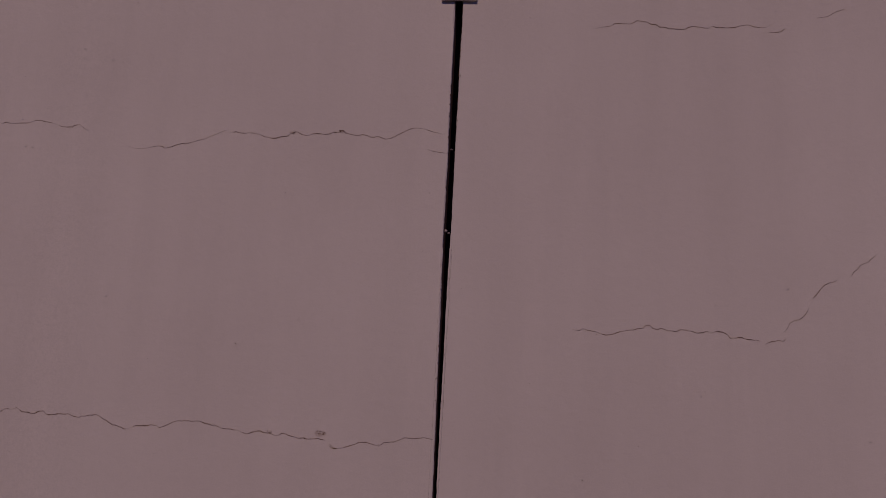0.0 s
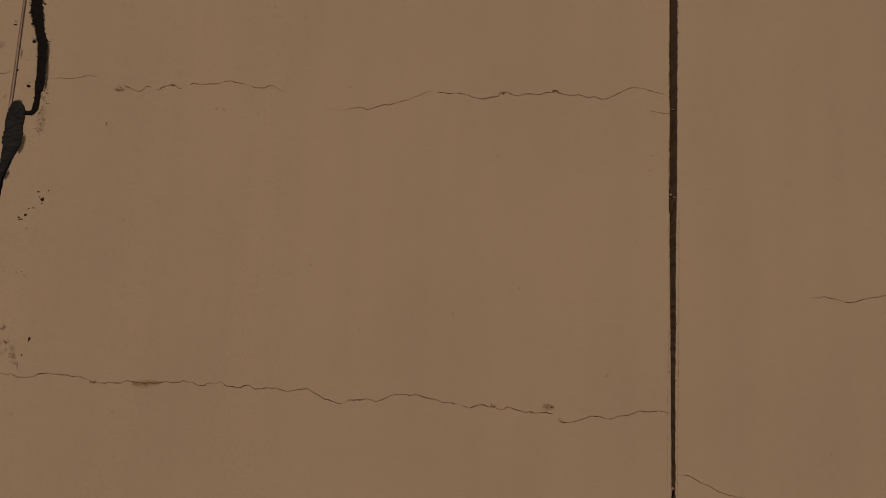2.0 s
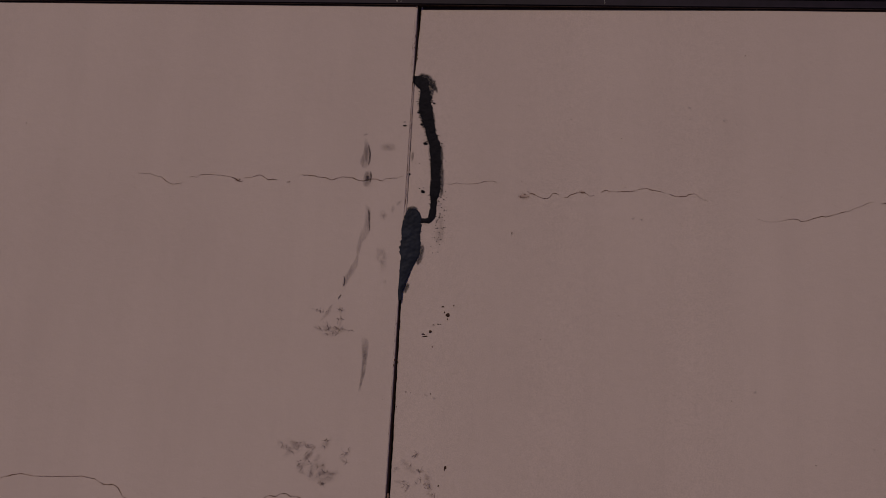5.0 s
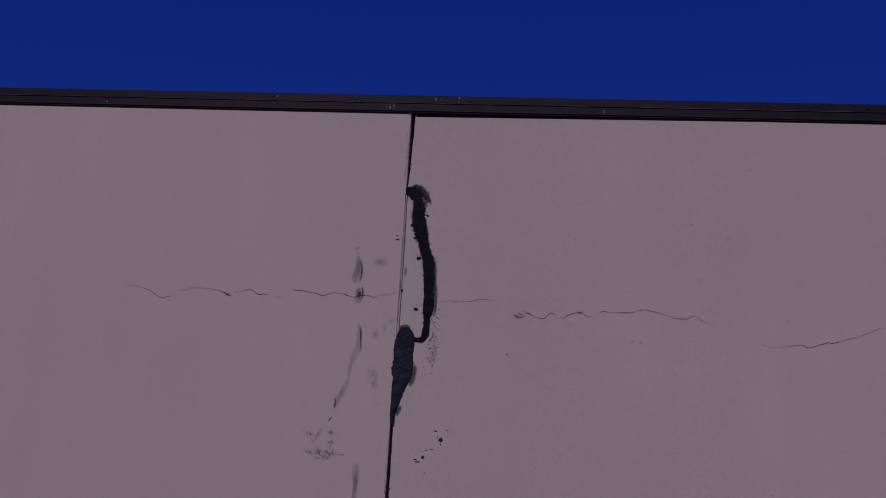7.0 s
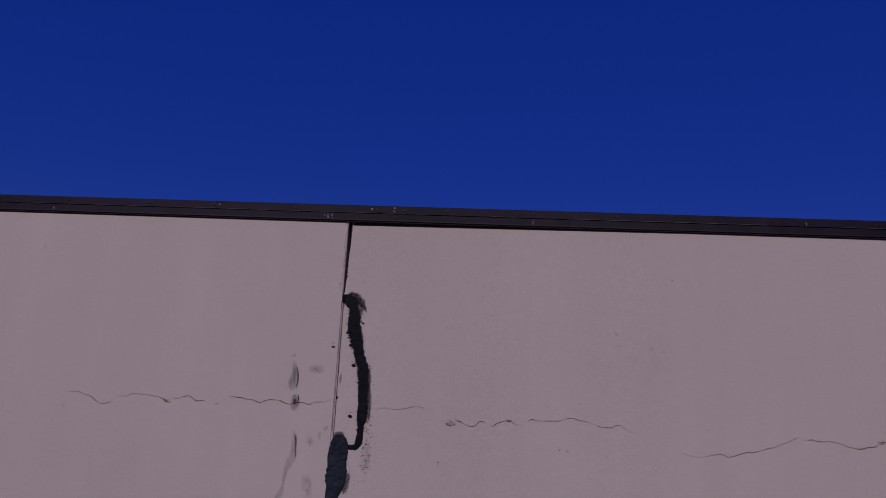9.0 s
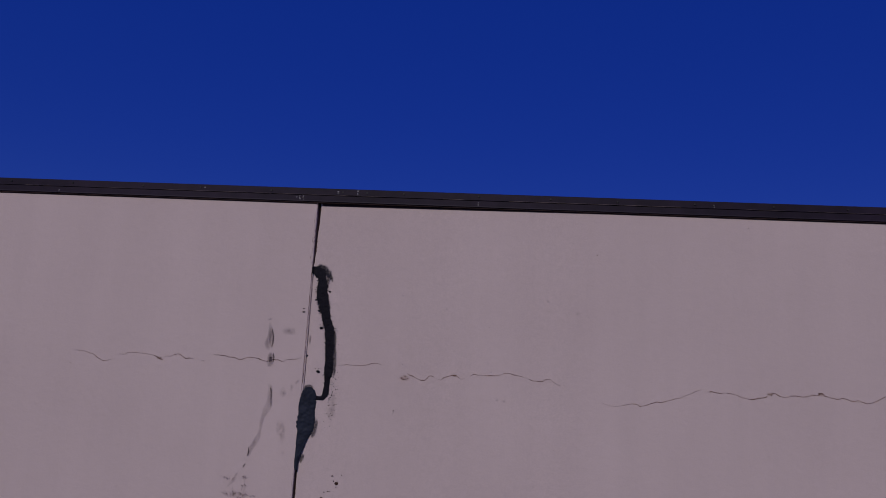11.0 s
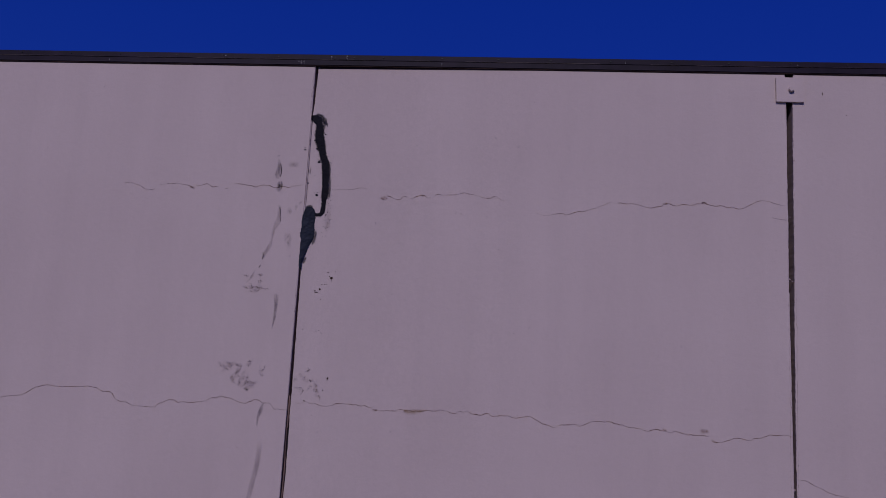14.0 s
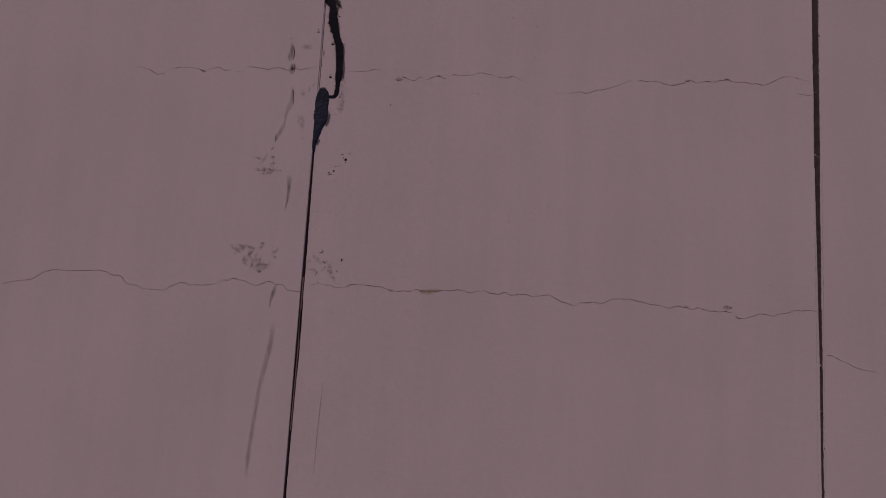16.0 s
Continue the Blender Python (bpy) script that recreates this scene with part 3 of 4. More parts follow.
crack(panel_right, [(2.856, 4.631, 0.3), (2.881, 4.630, 0.6), (2.895, 4.636, 0.4), (2.910, 4.631, 0.7), (2.939, 4.627, 0.3), (2.955, 4.622, 0.3), (2.972, 4.617, 0.9), (2.992, 4.621, 0.8), (3.017, 4.630, 0.8), (3.042, 4.637, 0.6), (3.065, 4.640, 0.8), (3.084, 4.645, 0.8), (3.099, 4.648, 1), (3.109, 4.658, 0.8), (3.122, 4.657, 1.2), (3.132, 4.649, 0.8), (3.147, 4.644, 0.9), (3.157, 4.649, 1), (3.170, 4.647, 1), (3.180, 4.642, 0.7), (3.195, 4.643, 0.7), (3.212, 4.640, 1), (3.224, 4.648, 0.8), (3.241, 4.647, 0.8), (3.266, 4.644, 0.9), (3.279, 4.639, 1.2), (3.304, 4.642, 1.2), (3.313, 4.648, 1), (3.324, 4.641, 1)], 22)
crack(panel_right, [(3.324, 4.641, 1), (3.336, 4.643, 1), (3.347, 4.648, 1.3), (3.366, 4.647, 1), (3.383, 4.638, 0.4), (3.392, 4.627, 0.7), (3.407, 4.628, 0.7), (3.430, 4.631, 1), (3.441, 4.627, 0.9), (3.464, 4.624, 0.9), (3.492, 4.622, 0.7)], 23)
crack(panel_right, [(3.507, 4.611, 0.8), (3.520, 4.618, 0.8), (3.531, 4.622, 1), (3.554, 4.627, 1), (3.569, 4.624, 1.2), (3.578, 4.638, 0.7)], 24)
crack(panel_right, [(3.571, 4.656, 0.3), (3.581, 4.666, 0.5), (3.591, 4.688, 0.35), (3.606, 4.697, 0.5), (3.625, 4.701, 0.7), (3.640, 4.714, 0.5), (3.650, 4.729, 0.4), (3.655, 4.743, 0.3)], 25)
crack(panel_right, [(3.669, 4.773, 0.9), (3.679, 4.785, 0.8), (3.689, 4.799, 0.8), (3.699, 4.813, 0.8), (3.712, 4.825, 0.8), (3.727, 4.832, 0.6), (3.746, 4.837, 0.6), (3.754, 4.847, 0.3)], 26)
crack(panel_right, [(3.799, 4.857, 0.4), (3.809, 4.873, 0.5), (3.823, 4.885, 0.5), (3.829, 4.897, 0.7), (3.842, 4.903, 0.4), (3.857, 4.908, 0.6), (3.869, 4.922, 0.5), (3.884, 4.935, 0.3)], 27)
crack(panel_right, [(2.909, 5.746, 0.2), (2.929, 5.751, 0.3), (2.950, 5.755, 0.4), (2.977, 5.760, 0.6), (2.985, 5.769, 0.8), (3.012, 5.768, 0.8), (3.043, 5.768, 0.7), (3.055, 5.773, 0.7), (3.067, 5.782, 0.8), (3.084, 5.778, 0.8), (3.104, 5.776, 0.7), (3.119, 5.767, 0.9), (3.135, 5.768, 1.2), (3.149, 5.757, 1.2), (3.170, 5.757, 1.2), (3.182, 5.751, 0.9), (3.196, 5.751, 0.9), (3.217, 5.751, 1), (3.239, 5.749, 1), (3.254, 5.758, 1), (3.268, 5.763, 0.8), (3.298, 5.759, 0.8), (3.323, 5.755, 0.9), (3.335, 5.764, 0.9)], 28)
crack(panel_right, [(3.335, 5.764, 0.9), (3.355, 5.760, 1.2), (3.383, 5.759, 1), (3.414, 5.759, 1), (3.436, 5.766, 0.6), (3.456, 5.771, 0.5), (3.470, 5.771, 0.7), (3.486, 5.765, 0.7), (3.510, 5.761, 0.6), (3.530, 5.763, 0.3), (3.545, 5.772, 0.3), (3.557, 5.777, 0.2)], 29)
crack(panel_right, [(3.540, 5.744, 0.3), (3.560, 5.744, 0.5), (3.584, 5.747, 0.8), (3.598, 5.760, 0.7)], 30)
crack(panel_right, [(3.711, 5.802, 0.3), (3.731, 5.806, 0.3), (3.751, 5.809, 0.5), (3.765, 5.820, 0.5), (3.781, 5.829, 0.5), (3.801, 5.836, 0.5), (3.817, 5.836, 0.2)], 31)
crack(panel_left, [(-0.987, 5.333, 0.3), (-0.956, 5.331, 0.4), (-0.941, 5.332, 0.4), (-0.917, 5.323, 0.4), (-0.896, 5.320, 0.6), (-0.875, 5.304, 0.7), (-0.853, 5.295, 0.7), (-0.837, 5.296, 0.6), (-0.821, 5.301, 0.4), (-0.810, 5.311, 0.3)], 32)
crack(panel_left, [(-1.536, 4.176, 0.7), (-1.493, 4.189, 0.7), (-1.450, 4.197, 0.7), (-1.397, 4.202, 0.8), (-1.363, 4.221, 0.8), (-1.331, 4.245, 0.8), (-1.294, 4.255, 0.9), (-1.265, 4.262, 0.9), (-1.220, 4.256, 0.7), (-1.131, 4.260, 0.7), (-1.044, 4.267, 0.8), (-0.999, 4.261, 0.8), (-0.968, 4.245, 1), (-0.930, 4.247, 1.1), (-0.914, 4.237, 1.1), (-0.896, 4.212, 0.7), (-0.866, 4.200, 0.7), (-0.843, 4.204, 0.8), (-0.806, 4.186, 0.8), (-0.783, 4.185, 0.9)], 33)
crack(panel_right, [(2.419, 4.034, 0.6), (2.441, 4.038, 0.6), (2.460, 4.034, 0.7), (2.488, 4.018, 0.7), (2.523, 4.006, 0.6), (2.547, 3.992, 0.6), (2.582, 3.982, 0.5), (2.648, 3.974, 0.3)], 34)
crack(panel_left, [(-0.783, 4.185, 0.8), (-0.742, 4.184, 0.6), (-0.707, 4.183, 0.6), (-0.682, 4.184, 0.7), (-0.666, 4.202, 0.8), (-0.651, 4.213, 0.9)], 35)
crack(panel_mid, [(0.128, 5.331, 0.25), (0.153, 5.330, 0.3), (0.170, 5.336, 0.4), (0.188, 5.333, 0.3), (0.211, 5.333, 0.45), (0.243, 5.336, 0.3), (0.272, 5.345, 0.45), (0.294, 5.346, 0.4), (0.316, 5.340, 0.35)], 36)
# split lines where the paint parts along the old beads
crack(panel_left, [(-0.0068, 5.74, 1.0), (-0.005, 5.5, 0.7), (-0.0035, 5.25, 0.8)], 95, 0.0014, 0.002, "split_line")
crack(panel_mid, [(-0.0012, 5.72, 0.4), (0.0, 5.5, 0.7), (0.0018, 5.25, 0.6)], 96, 0.0012, 0.002, "split_line")
crack(panel_left, [(-0.0135, 5.985, 0.5), (-0.0145, 5.85, 0.7), (-0.0165, 5.75, 0.8)], 97, 0.0010, 0.003, "split_line")
crack(panel_left, [(-0.011, 4.9, 0.4), (-0.0085, 4.6, 0.6), (-0.006, 4.2, 0.6), (-0.005, 3.9, 0.8), (-0.005, 3.2, 0.4)], 98, 0.0008, 0.002, "split_line")
crack(panel_mid, [(2.388, 4.88, 0.4), (2.388, 4.4, 0.8), (2.386, 3.9, 0.8), (2.385, 3.3, 0.6)], 99, 0.0007, 0.003, "split_line")
crack(panel_right, [(2.423, 4.9, 0.7), (2.4215, 4.4, 0.9), (2.417, 3.9, 0.9), (2.416, 3.3, 0.7)], 100, 0.0008, 0.003, "split_line")


# ---- tar, filler and smears ----
def stroke(points, seed, rise, ragged, step=0.003, across=10, fills=False, lumps=1.0, spikes=0.0):
    """A thick brushed stroke through (x, z, half width), domed and torn along its edges."""
    line = []
    for (ax, az, aw), (bx, bz, bw) in zip(points, points[1:]):
        k = max(1, int(math.hypot(bx - ax, bz - az) / step))
        line += [(ax + (bx - ax) * i / k, az + (bz - az) * i / k, aw + (bw - aw) * i / k) for i in range(k)]
    line.append(points[-1])
    bm = bmesh.new()
    rows = []
    for i, (x, z, w) in enumerate(line):
        a, b = line[max(0, i - 9)], line[min(len(line) - 1, i + 9)]
        d = Vector((b[0] - a[0], b[1] - a[1])).normalized()
        edge = []
        for s in (-1, 1):
            k = i * step / 0.003
            e = noise.noise((k * 0.06, s * 5, seed)) * 0.5 + noise.noise((k * 0.3, s * 5, seed + 2)) * 0.4 + noise.noise((k * 0.9, s * 5, seed + 6)) * 0.3
            e += 1.6 * spikes * max(0.0, noise.noise((k * 0.75, s * 5, seed + 9)) - 0.2)
            edge.append(w * (1 + ragged * e))
        row = []
        for j in range(across + 1):
            u = -1 + 2 * j / across
            off = u * (edge[1] if u > 0 else edge[0])
            dome = (1 - u * u) ** 0.5 if abs(u) < 1 else 0.0
            px, pz = x + d.y * off, z - d.x * off
            lift = dome * rise * (0.65 + lumps * (0.6 * noise.noise((px * 50, pz * 40, seed)) + 0.35 * noise.noise((px * 130, pz * 110, seed))))
            base = wall_y(px) * (min(1.0, max(0.0, px / 0.05)) if fills else 1.0)
            row.append(bm.verts.new((px, base - 0.0008 - max(0.0, lift), pz)))
        rows.append(row)
    for r, s in zip(rows, rows[1:]):
        for j in range(across):
            bm.faces.new((r[j], r[j + 1], s[j + 1], s[j]))
    return bm


def flake(bm, x, z, rx, rz, seed, rise=0.0015, sides=9):
    """A small ragged blot lying on the face of the wall."""
    y = wall_y(x) - 0.0007
    ring = []
    for i in range(sides):
        a = 2 * math.pi * i / sides
        k = 1 + 0.55 * noise.noise((math.cos(a) * 1.3, math.sin(a) * 1.3, seed))
        ring.append(bm.verts.new((x + rx * k * math.cos(a), y, z + rz * k * math.sin(a))))
    top = bm.verts.new((x, y - rise, z))
    for a, b in zip(ring, ring[1:] + ring[:1]):
        bm.faces.new((a, b, top))


def smear(points, name, mat, label, category="smear", group="", seed=1.0, lift=0.0011):
    return tagged(from_bmesh(name, film_strip(points, seed, lift), mat), label, category, group)


tar = tagged(new("tar_repair"), "thick black roofing tar brushed down beside the joint", "tar repair")
STROKE = [(-0.006, 5.712, 0.0134), (0.012, 5.711, 0.0211), (0.028, 5.701, 0.0230), (0.038, 5.677, 0.0172), (0.042, 5.647, 0.0211), (0.042, 5.617, 0.0230), (0.050, 5.588, 0.0230), (0.058, 5.558, 0.0211), (0.067, 5.529, 0.0172), (0.075, 5.499, 0.0172), (0.087, 5.470, 0.0191), (0.090, 5.441, 0.0191), (0.094, 5.393, 0.0182), (0.097, 5.335, 0.0172), (0.096, 5.296, 0.0172), (0.094, 5.267, 0.0134), (0.094, 5.239, 0.0115), (0.091, 5.216, 0.0115), (0.084, 5.200, 0.0096), (0.069, 5.196, 0.0086), (0.050, 5.197, 0.0086)]
part("stroke", stroke(STROKE, 3.0, 0.003, 0.6, 0.0015, spikes=1.0), TAR, tar, smooth=True)
part("filler", stroke([(0.020, 5.237, 0.0117), (0.023, 5.224, 0.0235), (0.024, 5.205, 0.0313), (0.024, 5.178, 0.0332), (0.023, 5.140, 0.0322), (0.024, 5.103, 0.0352), (0.021, 5.080, 0.0352), (0.019, 5.061, 0.0293), (0.014, 5.042, 0.0235), (0.010, 5.018, 0.0186), (0.006, 4.993, 0.0137), (0.002, 4.971, 0.0107), (-0.001, 4.943, 0.0078), (-0.000, 4.915, 0.0059)], 8.0, 0.006, 0.3, 0.003, 16, True, 0.9, 0.0), PUTTY, tar, "blue-grey trowelled mastic filler", smooth=True)
rnd = random.Random(4)
# bristle marks torn out of both edges of the stroke
for i in range(110):
    z = rnd.choice((5.65, 5.62, 5.6, 5.58, 5.55, 5.5, 5.46, 5.37, 5.28)) + rnd.gauss(0, 0.022)
    z = min(5.67, max(5.23, z))
    below = [p for p in STROKE[3:] if p[1] > 5.21]
    x = lerp_table([(p[1], p[0]) for p in reversed(below)], z)
    w = lerp_table([(p[1], p[2]) for p in reversed(below)], z)
    side = rnd.choice((-1, 1))
    ln, th = rnd.uniform(0.002, 0.008) * rnd.uniform(0.4, 1.2), rnd.uniform(0.0005, 0.0016)
    bm = bmesh.new()
    flake(bm, x + side * (w + ln * rnd.uniform(-0.2, 0.8)), z, ln, th, rnd.uniform(0, 90), 0.0008, 7)
    part("bristle_mark", bm, TAR, tar)
for lo, hi, x0, x1, count in ((5.3, 5.5, 0.03, 0.075, 14), (5.2, 5.5, 0.108, 0.13, 26), (5.12, 5.31, 0.1, 0.14, 70), (5.06, 5.22, 0.08, 0.13, 14)):
    for i in range(count):
        bm = bmesh.new()
        r = rnd.uniform(0.0005, 0.0017)
        flake(bm, rnd.uniform(x0, x1), rnd.uniform(lo, hi), r * rnd.uniform(0.8, 2.0), r, rnd.uniform(0, 90), 0.0006, 7)
        part("spatter", bm, TAR, tar)
for x, z, a, b in ((0.053, 5.300, 0.0086, 0.0058), (0.002, 5.361, 0.0065, 0.0044), (0.051, 5.475, 0.0086, 0.0058), (0.037, 5.547, 0.0086, 0.0058), (0.020, 5.590, 0.0065, 0.0044), (0.075, 5.626, 0.0054, 0.0037), (-0.024, 5.537, 0.0070, 0.0027)):
    bm = bmesh.new()
    flake(bm, x, z, a, b, x * 90, 0.002)
    part("spatter", bm, TAR, tar)

smear([(0.012, 5.711, 0.0327), (0.028, 5.701, 0.0357), (0.038, 5.677, 0.0267), (0.042, 5.647, 0.0327), (0.042, 5.617, 0.0357), (0.050, 5.588, 0.0357), (0.058, 5.558, 0.0327), (0.067, 5.529, 0.0267), (0.075, 5.499, 0.0267), (0.087, 5.470, 0.0296), (0.090, 5.441, 0.0296), (0.094, 5.393, 0.0283), (0.097, 5.335, 0.0267), (0.096, 5.296, 0.0267), (0.094, 5.267, 0.0208), (0.094, 5.239, 0.0178)], "brush_mark", BRUSHED, "torn bristly fringe of brushed tar", seed=41, lift=0.0007)
smear([(-0.001, 5.718, 0.0170), (0.023, 5.729, 0.0170), (0.047, 5.720, 0.0199), (0.064, 5.700, 0.0199), (0.078, 5.677, 0.0142), (0.087, 5.655, 0.0057)], "brush_mark", BRUSHED, "dark brush mark hooked over the top of the tar", seed=2)
smear([(0.044, 5.708, 0.0226), (0.061, 5.684, 0.0226), (0.063, 5.660, 0.0142), (0.052, 5.638, 0.0086)], "brush_mark", THINNED, "thin grey brush mark fanned out of the tar", seed=8, lift=0.0009)
smear([(0.097, 5.490, 0.0113), (0.109, 5.462, 0.0113), (0.112, 5.413, 0.0113), (0.116, 5.374, 0.0113), (0.119, 5.326, 0.0113), (0.119, 5.297, 0.0142), (0.111, 5.263, 0.0113)], "brush_mark", THINNED, "thin grey brush mark along the tar", seed=3)
smear([(0.065, 5.124, 0.0086), (0.063, 5.095, 0.0142), (0.055, 5.063, 0.0170), (0.050, 5.033, 0.0086)], "brush_mark", THINNED, "thin grey smear beside the mastic filler", seed=4)
smear([(0.023, 4.981, 0.0113), (0.018, 4.963, 0.0142), (0.014, 4.938, 0.0057)], "brush_mark", THINNED, "thin grey smear below the mastic filler", seed=5)
smear([(-0.003, 5.230, 0.0113), (0.020, 5.241, 0.0142), (0.044, 5.236, 0.0113)], "brush_mark", THINNED, "thin grey smear over the mastic filler", seed=6)
smear([(0.010, 5.447, 0.0039), (0.009, 5.428, 0.0068), (0.009, 5.408, 0.0039)], "tar_smear", FINGER, "small dark tar smear beside the joint", seed=7)

G = "tar finger smears on the wall"
smear([(-0.162, 5.487, 0.0059), (-0.155, 5.460, 0.0098), (-0.155, 5.430, 0.0137), (-0.159, 5.401, 0.0176), (-0.157, 5.375, 0.0098)], "finger_smear", FINGER, "short grey tar finger smear on painted concrete", group=G, seed=11)
smear([(-0.148, 5.462, 0.0029), (-0.141, 5.431, 0.0043), (-0.141, 5.405, 0.0039), (-0.144, 5.386, 0.0029)], "finger_smear", RIDGE, "dark ridge of a short finger smear", group=G, seed=10, lift=0.0015)
smear([(-0.170, 5.497, 0.0029), (-0.161, 5.501, 0.0039), (-0.153, 5.502, 0.0023)], "finger_smear", STREAK, "tiny faint fingertip touch above a smear", group=G, seed=43)
smear([(-0.144, 5.368, 0.0098), (-0.143, 5.348, 0.0156), (-0.145, 5.327, 0.0156), (-0.145, 5.307, 0.0098)], "finger_smear", FINGER, "rounded fingertip print across the crack", group=G, seed=12)
smear([(-0.145, 5.350, 0.0059), (-0.144, 5.339, 0.0098), (-0.145, 5.329, 0.0059)], "finger_smear", RIDGE, "dark middle of a fingertip print", group=G, seed=13, lift=0.0014)
smear([(-0.134, 5.366, 0.0023), (-0.131, 5.347, 0.0035), (-0.133, 5.326, 0.0023)], "finger_smear", RIDGE, "dark rim of a fingertip print", group=G, seed=44, lift=0.0016)
smear([(-0.145, 5.247, 0.0039), (-0.133, 5.227, 0.0098), (-0.133, 5.204, 0.0137), (-0.131, 5.179, 0.0137), (-0.133, 5.156, 0.0137), (-0.143, 5.135, 0.0156), (-0.153, 5.111, 0.0098), (-0.157, 5.085, 0.0078), (-0.159, 5.058, 0.0078)], "finger_smear", STREAK, "long grey tar finger smear on painted concrete", group=G, seed=14)
smear([(-0.133, 5.229, 0.0029), (-0.128, 5.212, 0.0043), (-0.126, 5.185, 0.0029), (-0.123, 5.151, 0.0016)], "finger_smear", RIDGE, "dark ridge of a long finger smear", group=G, seed=9, lift=0.0015)
smear([(-0.157, 5.066, 0.0068), (-0.163, 5.035, 0.0098), (-0.176, 5.008, 0.0137), (-0.188, 4.987, 0.0117), (-0.196, 4.964, 0.0078), (-0.200, 4.949, 0.0029)], "finger_smear", STREAK, "slanting grey tar finger smear on painted concrete", group=G, seed=15, lift=0.0012)
smear([(-0.200, 4.990, 0.0023), (-0.196, 4.973, 0.0023), (-0.199, 4.954, 0.0031)], "finger_smear", RIDGE, "dark rim of a slanting finger smear", group=G, seed=45, lift=0.0016)
smear([(-0.204, 4.926, 0.0027), (-0.211, 4.916, 0.0031), (-0.214, 4.909, 0.0020)], "finger_smear", RIDGE, "small dark dab below a finger smear", group=G, seed=46)
smear([(-0.118, 4.787, 0.0097), (-0.111, 4.771, 0.0146), (-0.108, 4.744, 0.0134), (-0.107, 4.708, 0.0110), (-0.108, 4.669, 0.0085), (-0.118, 4.600, 0.0040)], "finger_smear", FINGER, "curved grey tar finger smear on painted concrete", group=G, seed=16)
smear([(-0.130, 4.240, 0.0077), (-0.133, 4.213, 0.0115), (-0.141, 4.189, 0.0105), (-0.148, 4.165, 0.0077), (-0.151, 4.139, 0.0048), (-0.148, 4.117, 0.0023)], "finger_smear", FINGER, "grey finger smear below the crack", group=G, seed=17)
smear([(-0.123, 4.058, 0.0082), (-0.125, 4.042, 0.0163), (-0.130, 3.951, 0.0150), (-0.144, 3.870, 0.0136), (-0.160, 3.777, 0.0136), (-0.173, 3.659, 0.0122), (-0.181, 3.542, 0.0122), (-0.189, 3.427, 0.0122), (-0.191, 3.320, 0.0122)], "finger_smear", STREAK, "long pale grey drip smear down the panel", group=G, seed=18)
smear([(0.141, 3.796, 0.0027), (0.135, 3.640, 0.0035), (0.131, 3.525, 0.0035), (0.130, 3.348, 0.0035)], "drip_streak", STREAK, "faint thin drip streak down the panel", seed=19)


def hand_scuff(label, patches, wisps, seed):
    """A smudge where a tarry hand was wiped: soft patches (x, z, half width, half height) crossed by thin curved lines."""
    rn = random.Random(seed)
    ob = tagged(new("hand_scuff"), label, "scuff", "hand scuffs on the wall")
    for k, (x, z, rx, rz) in enumerate(patches):
        long, thin = 1.5 * max(rx, rz), 0.62 * min(rx, rz)
        g = rn.choice((-0.5, -0.2, 0.3, 0.7, 1.3)) + rn.uniform(-0.35, 0.35)
        c, s = math.cos(g) * long, math.sin(g) * long
        pts = [(x - c * 1.25, z - s * 1.25, thin * 0.9), (x + s * 0.2, z - c * 0.2, thin * 1.5), (x + c * 1.25, z + s * 1.25, thin * 0.9)]
        part("smudge", film_strip(pts, seed + k, 0.0010 + 0.00008 * k), PALM, ob)
    for k in range(wisps):
        x, z, rx, rz = rn.choice(patches)
        px, pz = x + rx * rn.uniform(-0.9, 0.9), z + rz * rn.uniform(-0.9, 0.9)
        g = radians(rn.choice((-40, -25, -60, 20, 45, 80)) + rn.uniform(-18, 18))
        ln, bend = rn.uniform(0.005, 0.018), rn.uniform(-0.9, 0.9)
        pts = [(px + ln * u * math.cos(g + bend * u), pz + ln * u * math.sin(g + bend * u), rn.uniform(0.0007, 0.0026) * (1.2 - abs(u))) for u in (-1, -0.5, 0, 0.5, 1)]
        part("wisp", film_strip(pts, seed + k * 1.3, 0.0021 + 0.00002 * k, 0.004, 2), WISP, ob)


hand_scuff("dark smudged hand scuff on painted concrete", [(-0.326, 4.426, 0.0154, 0.0123), (-0.335, 4.399, 0.0198, 0.0158), (-0.308, 4.412, 0.0176, 0.0141), (-0.268, 4.395, 0.0154, 0.0123), (-0.285, 4.371, 0.0221, 0.0177), (-0.250, 4.361, 0.0221, 0.0177), (-0.291, 4.340, 0.0176, 0.0141), (-0.260, 4.332, 0.0154, 0.0123), (-0.217, 4.321, 0.0264, 0.0212), (-0.191, 4.336, 0.0176, 0.0141), (-0.222, 4.298, 0.0089, 0.0071), (-0.219, 4.429, 0.0176, 0.0141), (-0.271, 4.417, 0.0132, 0.0106), (-0.228, 4.347, 0.0198, 0.0158), (-0.353, 4.413, 0.0176, 0.0141)], 44, 21)
hand_scuff("small slanting grey scuff on painted concrete", [(-0.147, 4.401, 0.0154, 0.0092), (-0.150, 4.376, 0.0110, 0.0066)], 5, 24)
hand_scuff("scratchy dark hand scuff beside the joint", [(0.028, 4.368, 0.0132, 0.0106), (0.065, 4.373, 0.0198, 0.0158), (0.084, 4.408, 0.0089, 0.0071), (0.101, 4.360, 0.0089, 0.0071), (0.039, 4.321, 0.0132, 0.0106), (0.092, 4.322, 0.0089, 0.0071), (0.123, 4.333, 0.0198, 0.0158), (0.132, 4.309, 0.0154, 0.0123), (0.148, 4.286, 0.0110, 0.0088), (0.060, 4.306, 0.0089, 0.0071)], 30, 25)
